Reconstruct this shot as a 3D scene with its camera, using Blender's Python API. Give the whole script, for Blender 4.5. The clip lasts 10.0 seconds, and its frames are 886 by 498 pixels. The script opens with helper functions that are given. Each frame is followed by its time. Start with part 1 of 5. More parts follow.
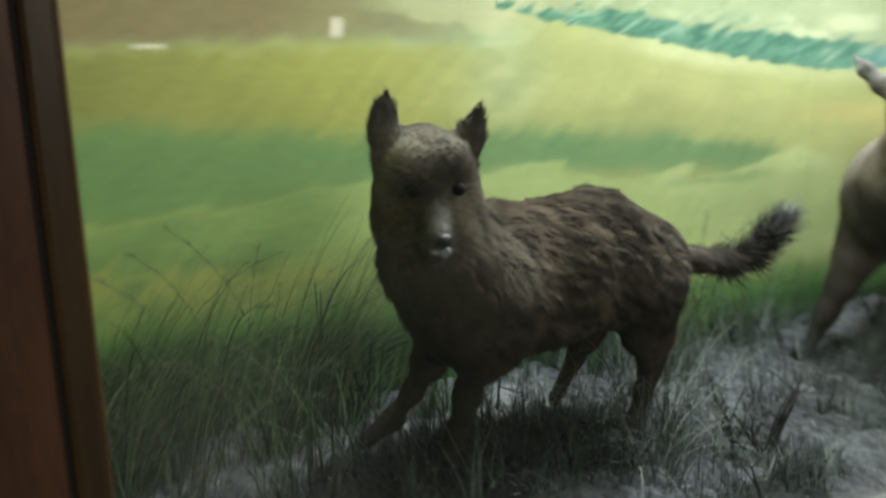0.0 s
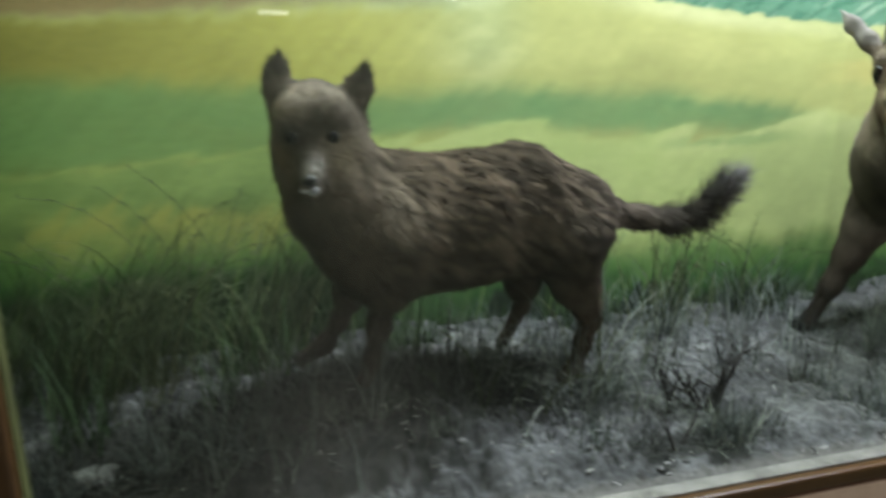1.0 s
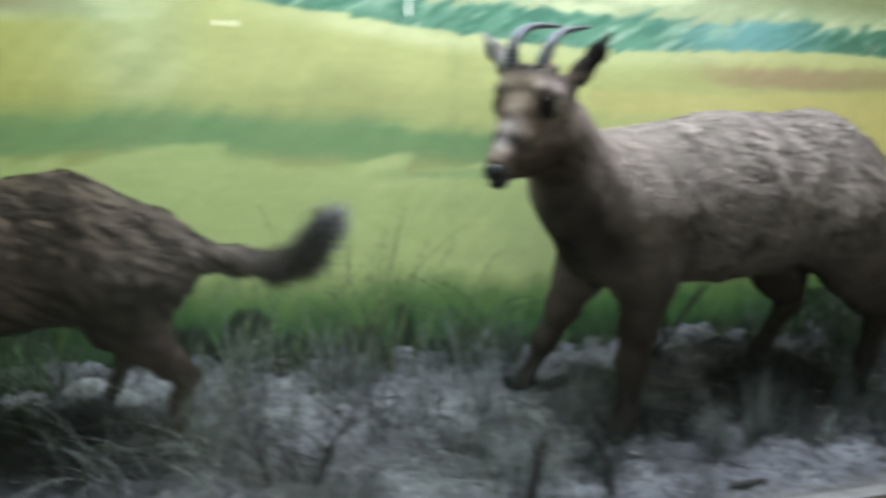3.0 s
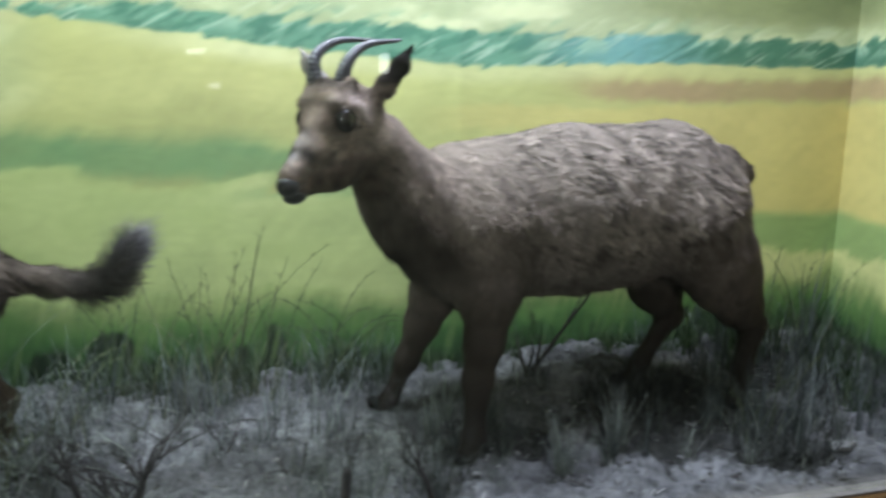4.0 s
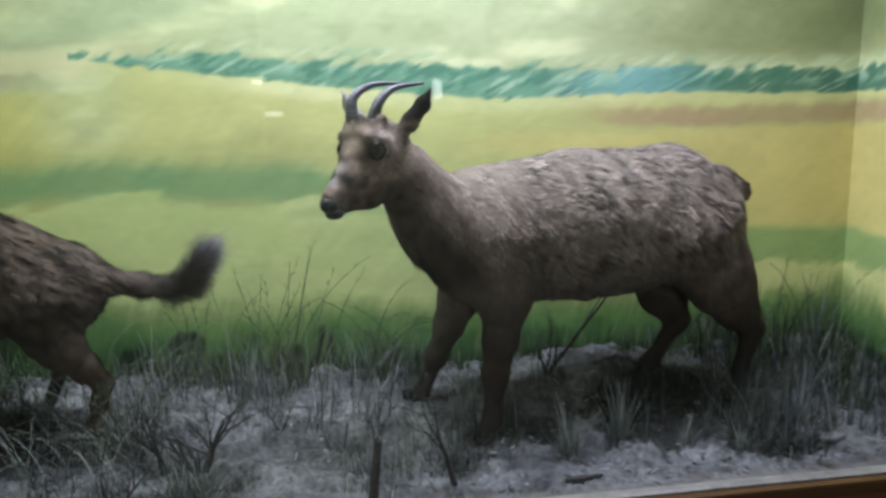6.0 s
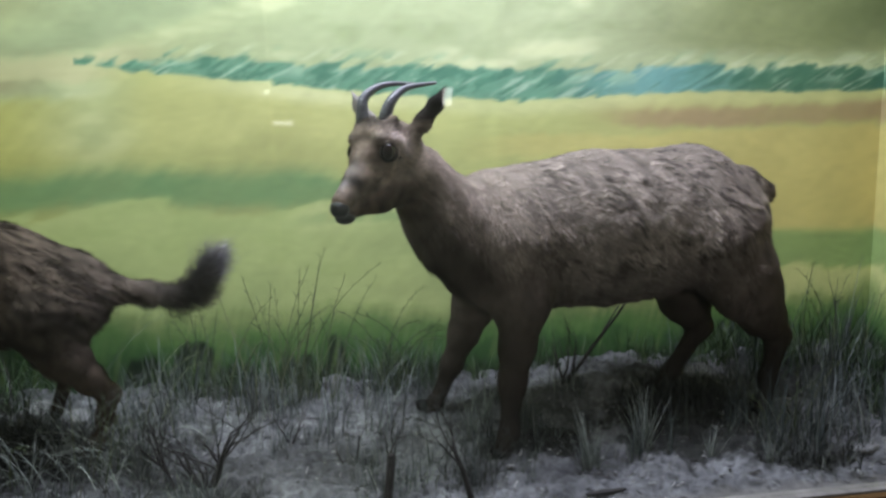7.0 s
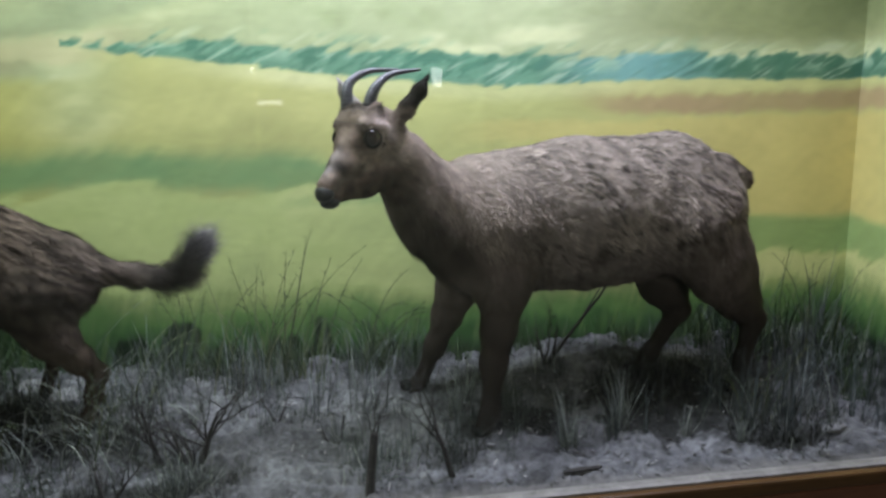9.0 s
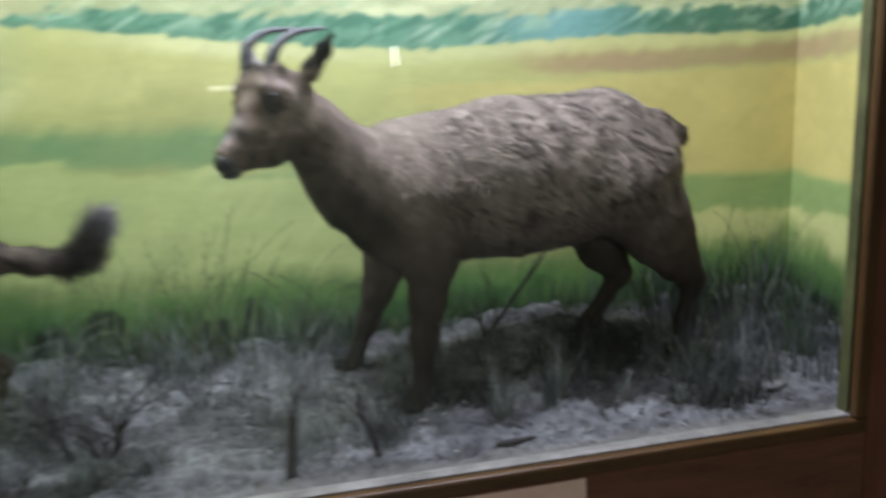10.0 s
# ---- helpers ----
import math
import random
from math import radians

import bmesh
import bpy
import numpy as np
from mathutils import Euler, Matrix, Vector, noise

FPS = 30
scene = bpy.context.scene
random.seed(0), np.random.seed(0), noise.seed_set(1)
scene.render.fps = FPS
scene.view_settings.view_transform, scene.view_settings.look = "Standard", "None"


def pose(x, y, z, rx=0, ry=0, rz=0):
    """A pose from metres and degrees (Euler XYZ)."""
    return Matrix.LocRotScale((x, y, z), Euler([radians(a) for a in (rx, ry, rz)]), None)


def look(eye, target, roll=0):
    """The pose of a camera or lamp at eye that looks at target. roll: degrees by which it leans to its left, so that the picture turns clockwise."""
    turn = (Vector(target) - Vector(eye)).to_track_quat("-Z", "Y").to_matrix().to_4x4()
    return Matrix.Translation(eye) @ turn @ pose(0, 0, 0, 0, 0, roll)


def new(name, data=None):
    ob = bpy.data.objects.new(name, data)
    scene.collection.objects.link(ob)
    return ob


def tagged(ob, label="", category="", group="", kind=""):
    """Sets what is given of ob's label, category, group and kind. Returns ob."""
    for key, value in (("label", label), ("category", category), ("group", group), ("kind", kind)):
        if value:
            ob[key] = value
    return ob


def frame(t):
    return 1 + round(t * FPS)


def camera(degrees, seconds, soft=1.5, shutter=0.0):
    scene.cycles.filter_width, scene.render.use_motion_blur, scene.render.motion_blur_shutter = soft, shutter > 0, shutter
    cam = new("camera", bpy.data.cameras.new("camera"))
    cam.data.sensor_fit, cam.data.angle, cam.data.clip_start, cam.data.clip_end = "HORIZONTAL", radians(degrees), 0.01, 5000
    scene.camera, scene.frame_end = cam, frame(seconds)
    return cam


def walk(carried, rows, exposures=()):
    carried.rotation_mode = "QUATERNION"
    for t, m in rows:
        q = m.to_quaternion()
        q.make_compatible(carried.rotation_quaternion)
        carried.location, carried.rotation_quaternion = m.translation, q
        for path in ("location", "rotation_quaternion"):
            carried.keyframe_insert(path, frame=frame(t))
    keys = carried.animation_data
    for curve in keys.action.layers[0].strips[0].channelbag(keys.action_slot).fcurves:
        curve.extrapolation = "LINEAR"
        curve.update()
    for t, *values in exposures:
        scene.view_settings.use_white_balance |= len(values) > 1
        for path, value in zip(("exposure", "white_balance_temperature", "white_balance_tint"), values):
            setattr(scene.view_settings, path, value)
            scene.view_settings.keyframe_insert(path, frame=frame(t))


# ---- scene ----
cam = camera(65.0, 10.0, soft=2.6, shutter=1.0)
PATH = [
    (0, (2.292, 0.183, 1.399), (3.172, 1.938, 0.996), -0.5),
    (0.5, (2.477, 0.021, 1.41), (3.018, 1.894, 0.964), 0.6),
    (0.7, (2.529, -0.028, 1.405), (3.025, 1.850, 0.930), -0.2),
    (1, (2.596, -0.061, 1.386), (3.103, 1.809, 0.89), -0.6),
    (1.3, (2.674, -0.056, 1.363), (3.186, 1.817, 0.885), -1.6),
    (1.5, (2.743, -0.037, 1.357), (3.242, 1.831, 0.845), -2.0),
    (1.7, (2.829, 0.009, 1.368), (3.277, 1.883, 0.834), -1.5),
    (2, (2.95, 0.063, 1.388), (3.429, 1.945, 0.912), 0.3),
    (2.2, (3.005, 0.063, 1.371), (3.509, 1.939, 0.898), -0.6),
    (2.5, (3.105, 0.056, 1.339), (3.637, 1.943, 0.942), -2.3),
    (3, (3.407, -0.08, 1.404), (3.868, 1.812, 0.947), 1.1),
    (3.2, (3.488, -0.11, 1.396), (3.933, 1.789, 0.953), 0.3),
    (4.3, (3.785, -0.174, 1.389), (4.225, 1.738, 1.001), -0.1),
    (4.5, (3.795, -0.229, 1.393), (4.221, 1.686, 1.003), 0.2),
    (5, (3.784, -0.356, 1.395), (4.209, 1.559, 1.009), -0.7),
    (5.5, (3.774, -0.389, 1.398), (4.161, 1.539, 1.035), -0.5),
    (5.7, (3.771, -0.386, 1.408), (4.086, 1.558, 1.06), -0.5),
    (7, (3.771, -0.324, 1.39), (4.018, 1.637, 1.086), -1.7),
    (7.5, (3.775, -0.328, 1.4), (4.041, 1.625, 1.057), -1.2),
    (8, (3.779, -0.337, 1.404), (4.004, 1.623, 1.074), -0.7),
    (8.5, (3.778, -0.346, 1.4), (4.028, 1.605, 1.038), -0.7),
    (9, (3.781, -0.353, 1.403), (4.055, 1.595, 1.042), -1.2),
    (9.5, (3.784, -0.353, 1.4), (4.081, 1.585, 1.007), -1.5),
    (10, (3.9, -0.308, 1.356), (4.239, 1.619, 0.944), -3.4),
]
walk(cam, [(t, look(eye, target, roll)) for t, eye, target, roll in PATH],
     [(0, 0.32, 6700, 3), (1, 0.39, 6700, 3), (2, 0.44, 6600, 7), (3, 0.25, 6250, 7), (4.5, 0.20, 6250, 10), (5.5, 0.14, 6290, 13), (7, -0.01, 6400, 13), (9.5, -0.01, 6400, 13), (10, 0.18, 6450, 13)])

# ---- light ----
GLASS_Y, WALL_Y, SILL_Z = 0.84, 1.54, 0.686
WIN_X0, WIN_X1 = 2.281, 4.915
CASE_X0, CASE_X1, CASE_TOP = 1.98, 5.293, 2.72

world = bpy.data.worlds.new("dim_hall")
scene.world = world
world.use_nodes = True
world.node_tree.nodes["Background"].inputs[0].default_value = (0.5, 0.55, 0.6, 1)
world.node_tree.nodes["Background"].inputs[1].default_value = 0.02


def area_lamp(name, place, target, sx, sy, watts, colour):
    data = bpy.data.lights.new(name, "AREA")
    data.shape, data.size, data.size_y, data.energy, data.color = "RECTANGLE", sx, sy, watts, colour
    ob = new(name, data)
    ob.matrix_world = look(place, target)
    return ob


# two fittings of three tubes each under the roof of the case
area_lamp("case_tube_light", (4.28, 1.13, 2.60), (4.28, 1.13, 0.8), 1.00, 0.46, 38, (0.95, 0.965, 1.25))
area_lamp("case_tube_light", (3.20, 1.13, 2.60), (3.20, 1.13, 0.8), 1.00, 0.46, 31, (0.88, 1.0, 1.01))
# unseen hall lamp, added to brighten the case front and the hall
area_lamp("hall_fill_light", (3.2, -4.6, 3.1), (3.2, -4.6, 0), 1.2, 0.3, 165, (1.0, 0.97, 0.93))


# ---- materials ----
def srgb(r, g, b):
    return tuple(((c / 255 + 0.055) / 1.055) ** 2.4 if c > 10 else c / 255 / 12.92 for c in (r, g, b))


def nodes_of(name):
    m = bpy.data.materials.new(name)
    m.use_nodes = True
    nt = m.node_tree
    return m, nt, nt.nodes["Principled BSDF"]


def node(nt, kind, **inputs):
    n = nt.nodes.new(kind)
    for k, v in inputs.items():
        n.inputs[k.replace("_", " ")].default_value = v
    return n


def ramp(nt, stops):
    n = nt.nodes.new("ShaderNodeValToRGB")
    e = n.color_ramp.elements
    while len(e) < len(stops):
        e.new(0.5)
    for el, (p, c) in zip(e, stops):
        el.position, el.color = p, (*c, 1)
    return n


def noisy(name, dark, light, scale=12, stretch=(1, 1, 1), rough=0.8, bump=0.2, fine=90, metallic=0.0, spec=0.4):
    """Two scales of noise between two colours, with a fine relief."""
    m, nt, b = nodes_of(name)
    lk = nt.links.new
    tc = nt.nodes.new("ShaderNodeTexCoord")
    mp = node(nt, "ShaderNodeMapping", Scale=stretch)
    lk(tc.outputs["Object"], mp.inputs[0])
    n1 = node(nt, "ShaderNodeTexNoise", Scale=scale, Detail=6.0, Roughness=0.65)
    n2 = node(nt, "ShaderNodeTexNoise", Scale=fine, Detail=4.0, Roughness=0.6)
    lk(mp.outputs[0], n1.inputs["Vector"])
    lk(mp.outputs[0], n2.inputs["Vector"])
    mx = nt.nodes.new("ShaderNodeMath")
    mx.operation = "MULTIPLY_ADD"
    mx.inputs[1].default_value, mx.inputs[2].default_value = 0.35, -0.17
    lk(n2.outputs["Fac"], mx.inputs[0])
    ad = nt.nodes.new("ShaderNodeMath")
    lk(n1.outputs["Fac"], ad.inputs[0])
    lk(mx.outputs[0], ad.inputs[1])
    r = ramp(nt, [(0.3, dark), (0.7, light)])
    lk(ad.outputs[0], r.inputs[0])
    lk(r.outputs[0], b.inputs["Base Color"])
    b.inputs["Roughness"].default_value = rough
    b.inputs["Metallic"].default_value = metallic
    b.inputs["Specular IOR Level"].default_value = spec
    bp = node(nt, "ShaderNodeBump", Strength=bump, Distance=0.004)
    lk(ad.outputs[0], bp.inputs["Height"])
    lk(bp.outputs[0], b.inputs["Normal"])
    return m


def painted(name, grain=(1, 1, 1), scale=60, amount=0.25, rough=0.8, bump=0.1, spec=0.3):
    """Colours laid on by code as a colour attribute, broken up by a fine grain."""
    m, nt, b = nodes_of(name)
    lk = nt.links.new
    at = nt.nodes.new("ShaderNodeAttribute")
    at.attribute_name = "paint"
    tc = nt.nodes.new("ShaderNodeTexCoord")
    mp = node(nt, "ShaderNodeMapping", Scale=grain)
    lk(tc.outputs["Object"], mp.inputs[0])
    n1 = node(nt, "ShaderNodeTexNoise", Scale=scale, Detail=5.0, Roughness=0.6)
    lk(mp.outputs[0], n1.inputs["Vector"])
    r = ramp(nt, [(0.25, (1 - amount,) * 3), (0.75, (1 + amount * 0.6,) * 3)])
    lk(n1.outputs["Fac"], r.inputs[0])
    mix = nt.nodes.new("ShaderNodeMix")
    mix.data_type, mix.blend_type = "RGBA", "MULTIPLY"
    mix.inputs["Factor"].default_value = 1.0
    lk(at.outputs["Color"], mix.inputs["A"])
    lk(r.outputs[0], mix.inputs["B"])
    lk(mix.outputs["Result"], b.inputs["Base Color"])
    b.inputs["Roughness"].default_value = rough
    b.inputs["Specular IOR Level"].default_value = spec
    bp = node(nt, "ShaderNodeBump", Strength=bump, Distance=0.003)
    lk(n1.outputs["Fac"], bp.inputs["Height"])
    lk(bp.outputs[0], b.inputs["Normal"])
    return m


def island_tint(name, a, b_, c, rough=0.7):
    """A colour for each loose piece of a mesh, out of three."""
    m, nt, b = nodes_of(name)
    lk = nt.links.new
    g = nt.nodes.new("ShaderNodeNewGeometry")
    oi = nt.nodes.new("ShaderNodeObjectInfo")
    ad = nt.nodes.new("ShaderNodeMath")
    lk(g.outputs["Random Per Island"], ad.inputs[0])
    mu = nt.nodes.new("ShaderNodeMath")
    mu.operation = "MULTIPLY"
    mu.inputs[1].default_value = 0.35
    lk(oi.outputs["Random"], mu.inputs[0])
    lk(mu.outputs[0], ad.inputs[1])
    r = ramp(nt, [(0.0, a), (0.6, b_), (1.2 / 1.35, c)])
    sc = nt.nodes.new("ShaderNodeMath")
    sc.operation = "DIVIDE"
    sc.inputs[1].default_value = 1.35
    lk(ad.outputs[0], sc.inputs[0])
    lk(sc.outputs[0], r.inputs[0])
    lk(r.outputs[0], b.inputs["Base Color"])
    b.inputs["Roughness"].default_value = rough
    b.inputs["Specular IOR Level"].default_value = 0.25
    return m


def plain(name, colour, rough=0.5, metallic=0.0, spec=0.5):
    m, nt, b = nodes_of(name)
    b.inputs["Base Color"].default_value = (*colour, 1)
    b.inputs["Roughness"].default_value = rough
    b.inputs["Metallic"].default_value = metallic
    b.inputs["Specular IOR Level"].default_value = spec
    return m


def glow(name, colour, strength):
    m, nt, b = nodes_of(name)
    b.inputs["Base Color"].default_value = (0.8, 0.8, 0.8, 1)
    b.inputs["Emission Color"].default_value = (*colour, 1)
    b.inputs["Emission Strength"].default_value = strength
    return m


def pane_glass(name):
    m = bpy.data.materials.new(name)
    m.use_nodes = True
    nt = m.node_tree
    nt.nodes.clear()
    out = nt.nodes.new("ShaderNodeOutputMaterial")
    tr = nt.nodes.new("ShaderNodeBsdfTransparent")
    tr.inputs[0].default_value = (0.97, 0.985, 0.975, 1)
    gl = nt.nodes.new("ShaderNodeBsdfGlossy")
    gl.inputs["Roughness"].default_value = 0.012
    lw = nt.nodes.new("ShaderNodeLayerWeight")
    lw.inputs["Blend"].default_value = 0.5
    pw = nt.nodes.new("ShaderNodeMath")
    pw.operation = "POWER"
    pw.inputs[1].default_value = 5.0
    nt.links.new(lw.outputs["Facing"], pw.inputs[0])
    ma = nt.nodes.new("ShaderNodeMath")
    ma.operation = "MULTIPLY_ADD"
    ma.inputs[1].default_value, ma.inputs[2].default_value = 0.96, 0.04
    nt.links.new(pw.outputs[0], ma.inputs[0])
    mx = nt.nodes.new("ShaderNodeMixShader")
    nt.links.new(ma.outputs[0], mx.inputs[0])
    nt.links.new(tr.outputs[0], mx.inputs[1])
    nt.links.new(gl.outputs[0], mx.inputs[2])
    nt.links.new(mx.outputs[0], out.inputs[0])
    return m


M_WOOD = noisy("varnished_wood", srgb(76, 49, 34), srgb(104, 68, 48), 5, (1, 6, 6), 0.38, 0.08, 40)
M_WOOD_V = noisy("varnished_wood_upright", srgb(74, 45, 31), srgb(102, 64, 45), 5, (6, 6, 1), 0.38, 0.08, 40)
M_BEAD = noisy("honey_wood", srgb(58, 41, 22), srgb(84, 60, 33), 6, (1, 7, 7), 0.35, 0.08, 50)
M_BEAD_V = noisy("honey_wood_upright", srgb(58, 40, 22), srgb(82, 58, 33), 6, (7, 7, 1), 0.35, 0.08, 50)
M_LEDGE = noisy("chipped_white_paint", srgb(84, 82, 78), srgb(134, 132, 127), 14, (1, 1, 1), 0.6, 0.15)
M_GROOVE = plain("dark_joint", (0.012, 0.008, 0.006), 0.8)
M_GLASS = pane_glass("pane_glass")
M_MURAL = painted("mural_paint", (1.0, 1.0, 3.0), 26, 0.12, 0.62, 0.06, 0.3)
M_COAT = painted("stuffed_coat", (1, 1, 1), 150, 0.35, 0.85, 0.4, 0.15)
M_HAIR = painted("coat_hair", (1, 1, 1), 90, 0.15, 0.9, 0.0, 0.08)
M_HORN = noisy("ringed_horn", (0.022, 0.022, 0.027), (0.105, 0.105, 0.12), 60, (1, 1, 1), 0.38, 0.3)
M_NOSE = noisy("black_nose_leather", (0.006, 0.006, 0.007), (0.03, 0.03, 0.032), 150, (1, 1, 1), 0.36, 0.3)
M_PALE_NOSE = noisy("chipped_grey_nose", (0.14, 0.14, 0.15), (0.40, 0.40, 0.41), 120, (1, 1, 1), 0.6, 0.2)
M_EYE = plain("glass_eye", (0.010, 0.0045, 0.004), 0.07, 0, 0.45)
M_LID_SKIN = noisy("pale_lid_skin", (0.26, 0.20, 0.17), (0.60, 0.50, 0.44), 160, (1, 1, 1), 0.8, 0.3, 200, 0, 0.15)
M_LID = plain("black_eyelid", (0.006, 0.005, 0.005), 0.7, 0, 0.1)
M_SOIL = painted("grey_plaster_soil", (1, 1, 1), 70, 0.40, 0.93, 0.7, 0.12)
M_STONE = noisy("pale_stone", (0.085, 0.085, 0.087), (0.27, 0.268, 0.27), 34, (1, 1, 1), 0.9, 0.5, 140, 0, 0.2)
M_OLIVE = noisy("olive_edge", srgb(62, 64, 38), srgb(92, 94, 58), 9, (1, 1, 1), 0.6, 0.1)
M_SHADE_MOSS = island_tint("dark_shade_moss", (0.012, 0.013, 0.012), (0.033, 0.035, 0.032), (0.078, 0.081, 0.075))
M_LITTER = island_tint("dry_litter", (0.022, 0.021, 0.020), (0.085, 0.082, 0.08), (0.34, 0.335, 0.33))
M_TWIG = noisy("dark_bark", (0.010, 0.009, 0.009), (0.036, 0.031, 0.029), 60, (1, 1, 1), 0.85, 0.4)
M_DRY = island_tint("dry_grey_grass", (0.018, 0.024, 0.020), (0.051, 0.062, 0.052), (0.24, 0.26, 0.215))
M_DRY_DARK = island_tint("dark_dry_grass", (0.016, 0.026, 0.010), (0.047, 0.064, 0.028), (0.15, 0.165, 0.085))
M_WIRY = island_tint("wiry_grey_grass", (0.018, 0.024, 0.024), (0.052, 0.064, 0.063), (0.24, 0.27, 0.26))
M_STRAW = island_tint("pale_dry_straw", (0.070, 0.083, 0.072), (0.15, 0.168, 0.150), (0.29, 0.31, 0.275))
M_GREEN = island_tint("faded_green_grass", (0.012, 0.030, 0.010), (0.030, 0.060, 0.020), (0.075, 0.105, 0.042))
M_PLACARD = noisy("pink_beige_card", srgb(196, 166, 148), srgb(214, 186, 168), 14, (1, 1, 1), 0.5, 0.03)
M_INK = plain("grey_print", (0.12, 0.1, 0.1), 0.6)
M_HALL = noisy("hall_wall_paint", srgb(112, 120, 110), srgb(130, 138, 127), 2, (1, 1, 1), 0.85, 0.05)
M_HALL_FLOOR = noisy("hall_floor_stone", srgb(60, 66, 61), srgb(90, 97, 90), 3, (1, 1, 1), 0.4, 0.05)
M_TUBE = glow("lit_tube", (1.0, 0.98, 0.92), 6)
M_PANEL = glow("lit_panel", (1.0, 0.97, 0.92), 5)
M_DIM = glow("dim_panel", (1.0, 0.97, 0.9), 3)
M_METAL = plain("white_enamel", (0.7, 0.7, 0.68), 0.4)


# ---- mesh helpers ----
def to_mesh(bm, name, mats, smooth=False):
    me = bpy.data.meshes.new(name)
    bm.to_mesh(me)
    bm.free()
    for m in mats if isinstance(mats, (list, tuple)) else [mats]:
        me.materials.append(m)
    if smooth:
        me.polygons.foreach_set("use_smooth", [True] * len(me.polygons))
    return me


def part(name, bm, material, parent=None, label="", smooth=False):
    """One bmesh as one object, under its thing where there is one."""
    ob = new(name, to_mesh(bm, name, material, smooth))
    if parent:
        ob.parent = parent
        ob.matrix_parent_inverse = parent.matrix_world.inverted()
    if label:
        tagged(ob, label)
    return ob


def box(x0, y0, z0, x1, y1, z1, bevel=0.0, bm=None):
    bm = bm or bmesh.new()
    m = Matrix.Translation(((x0 + x1) / 2, (y0 + y1) / 2, (z0 + z1) / 2)) @ Matrix.Diagonal((x1 - x0, y1 - y0, z1 - z0, 1))
    made = bmesh.ops.create_cube(bm, size=1, matrix=m)
    if bevel:
        edges = {e for v in made["verts"] for e in v.link_edges}
        bmesh.ops.bevel(bm, geom=list(edges), offset=bevel, segments=2, affect="EDGES", profile=0.6)
    return bm


def thing(name, label, category, place=(0, 0, 0), group="", kind=""):
    ob = new(name)
    ob.empty_display_size = 0.05
    ob.location = place
    bpy.context.view_layer.update()
    return tagged(ob, label, category, group, kind)


def tube(bm, points, radii, sides=6, cap=True):
    """A tapered tube along points."""
    pts = [Vector(p) for p in points]
    rings = []
    ref = Vector((0.31, 0.57, 0.76))
    for i, p in enumerate(pts):
        d = (pts[min(i + 1, len(pts) - 1)] - pts[max(i - 1, 0)]).normalized()
        u = d.cross(ref).normalized()
        v = d.cross(u)
        rings.append([bm.verts.new(p + radii[i] * (math.cos(a) * u + math.sin(a) * v)) for a in (2 * math.pi * k / sides for k in range(sides))])
    for a, b in zip(rings, rings[1:]):
        for k in range(sides):
            bm.faces.new((a[k], a[(k + 1) % sides], b[(k + 1) % sides], b[k]))
    if cap:
        bm.faces.new(rings[0][::-1])
        bm.faces.new(rings[-1])
    return bm


# ---- noise in numpy ----
RNG = np.random.default_rng(7)
LATTICE = RNG.random((128, 128)).astype(np.float32)


def value_noise(x, y):
    xi, yi = np.floor(x).astype(int), np.floor(y).astype(int)
    fx, fy = x - xi, y - yi
    fx, fy = fx * fx * (3 - 2 * fx), fy * fy * (3 - 2 * fy)
    g = lambda a, b: LATTICE[a % 128, b % 128]
    return (g(xi, yi) * (1 - fx) + g(xi + 1, yi) * fx) * (1 - fy) + (g(xi, yi + 1) * (1 - fx) + g(xi + 1, yi + 1) * fx) * fy


def fbm(x, y, octaves=4):
    s, a, t = 0.0, 0.5, 0.0
    for k in range(octaves):
        s, t = s + a * value_noise(x * 2 ** k + 17.3 * k, y * 2 ** k + 5.1 * k), t + a
        a *= 0.5
    return s / t


def step(a, b, x):
    w = np.asarray(b, float) - a
    t = np.clip((x - a) / np.where(np.abs(w) < 1e-9, 1e-9, w), 0, 1)
    return t * t * (3 - 2 * t)


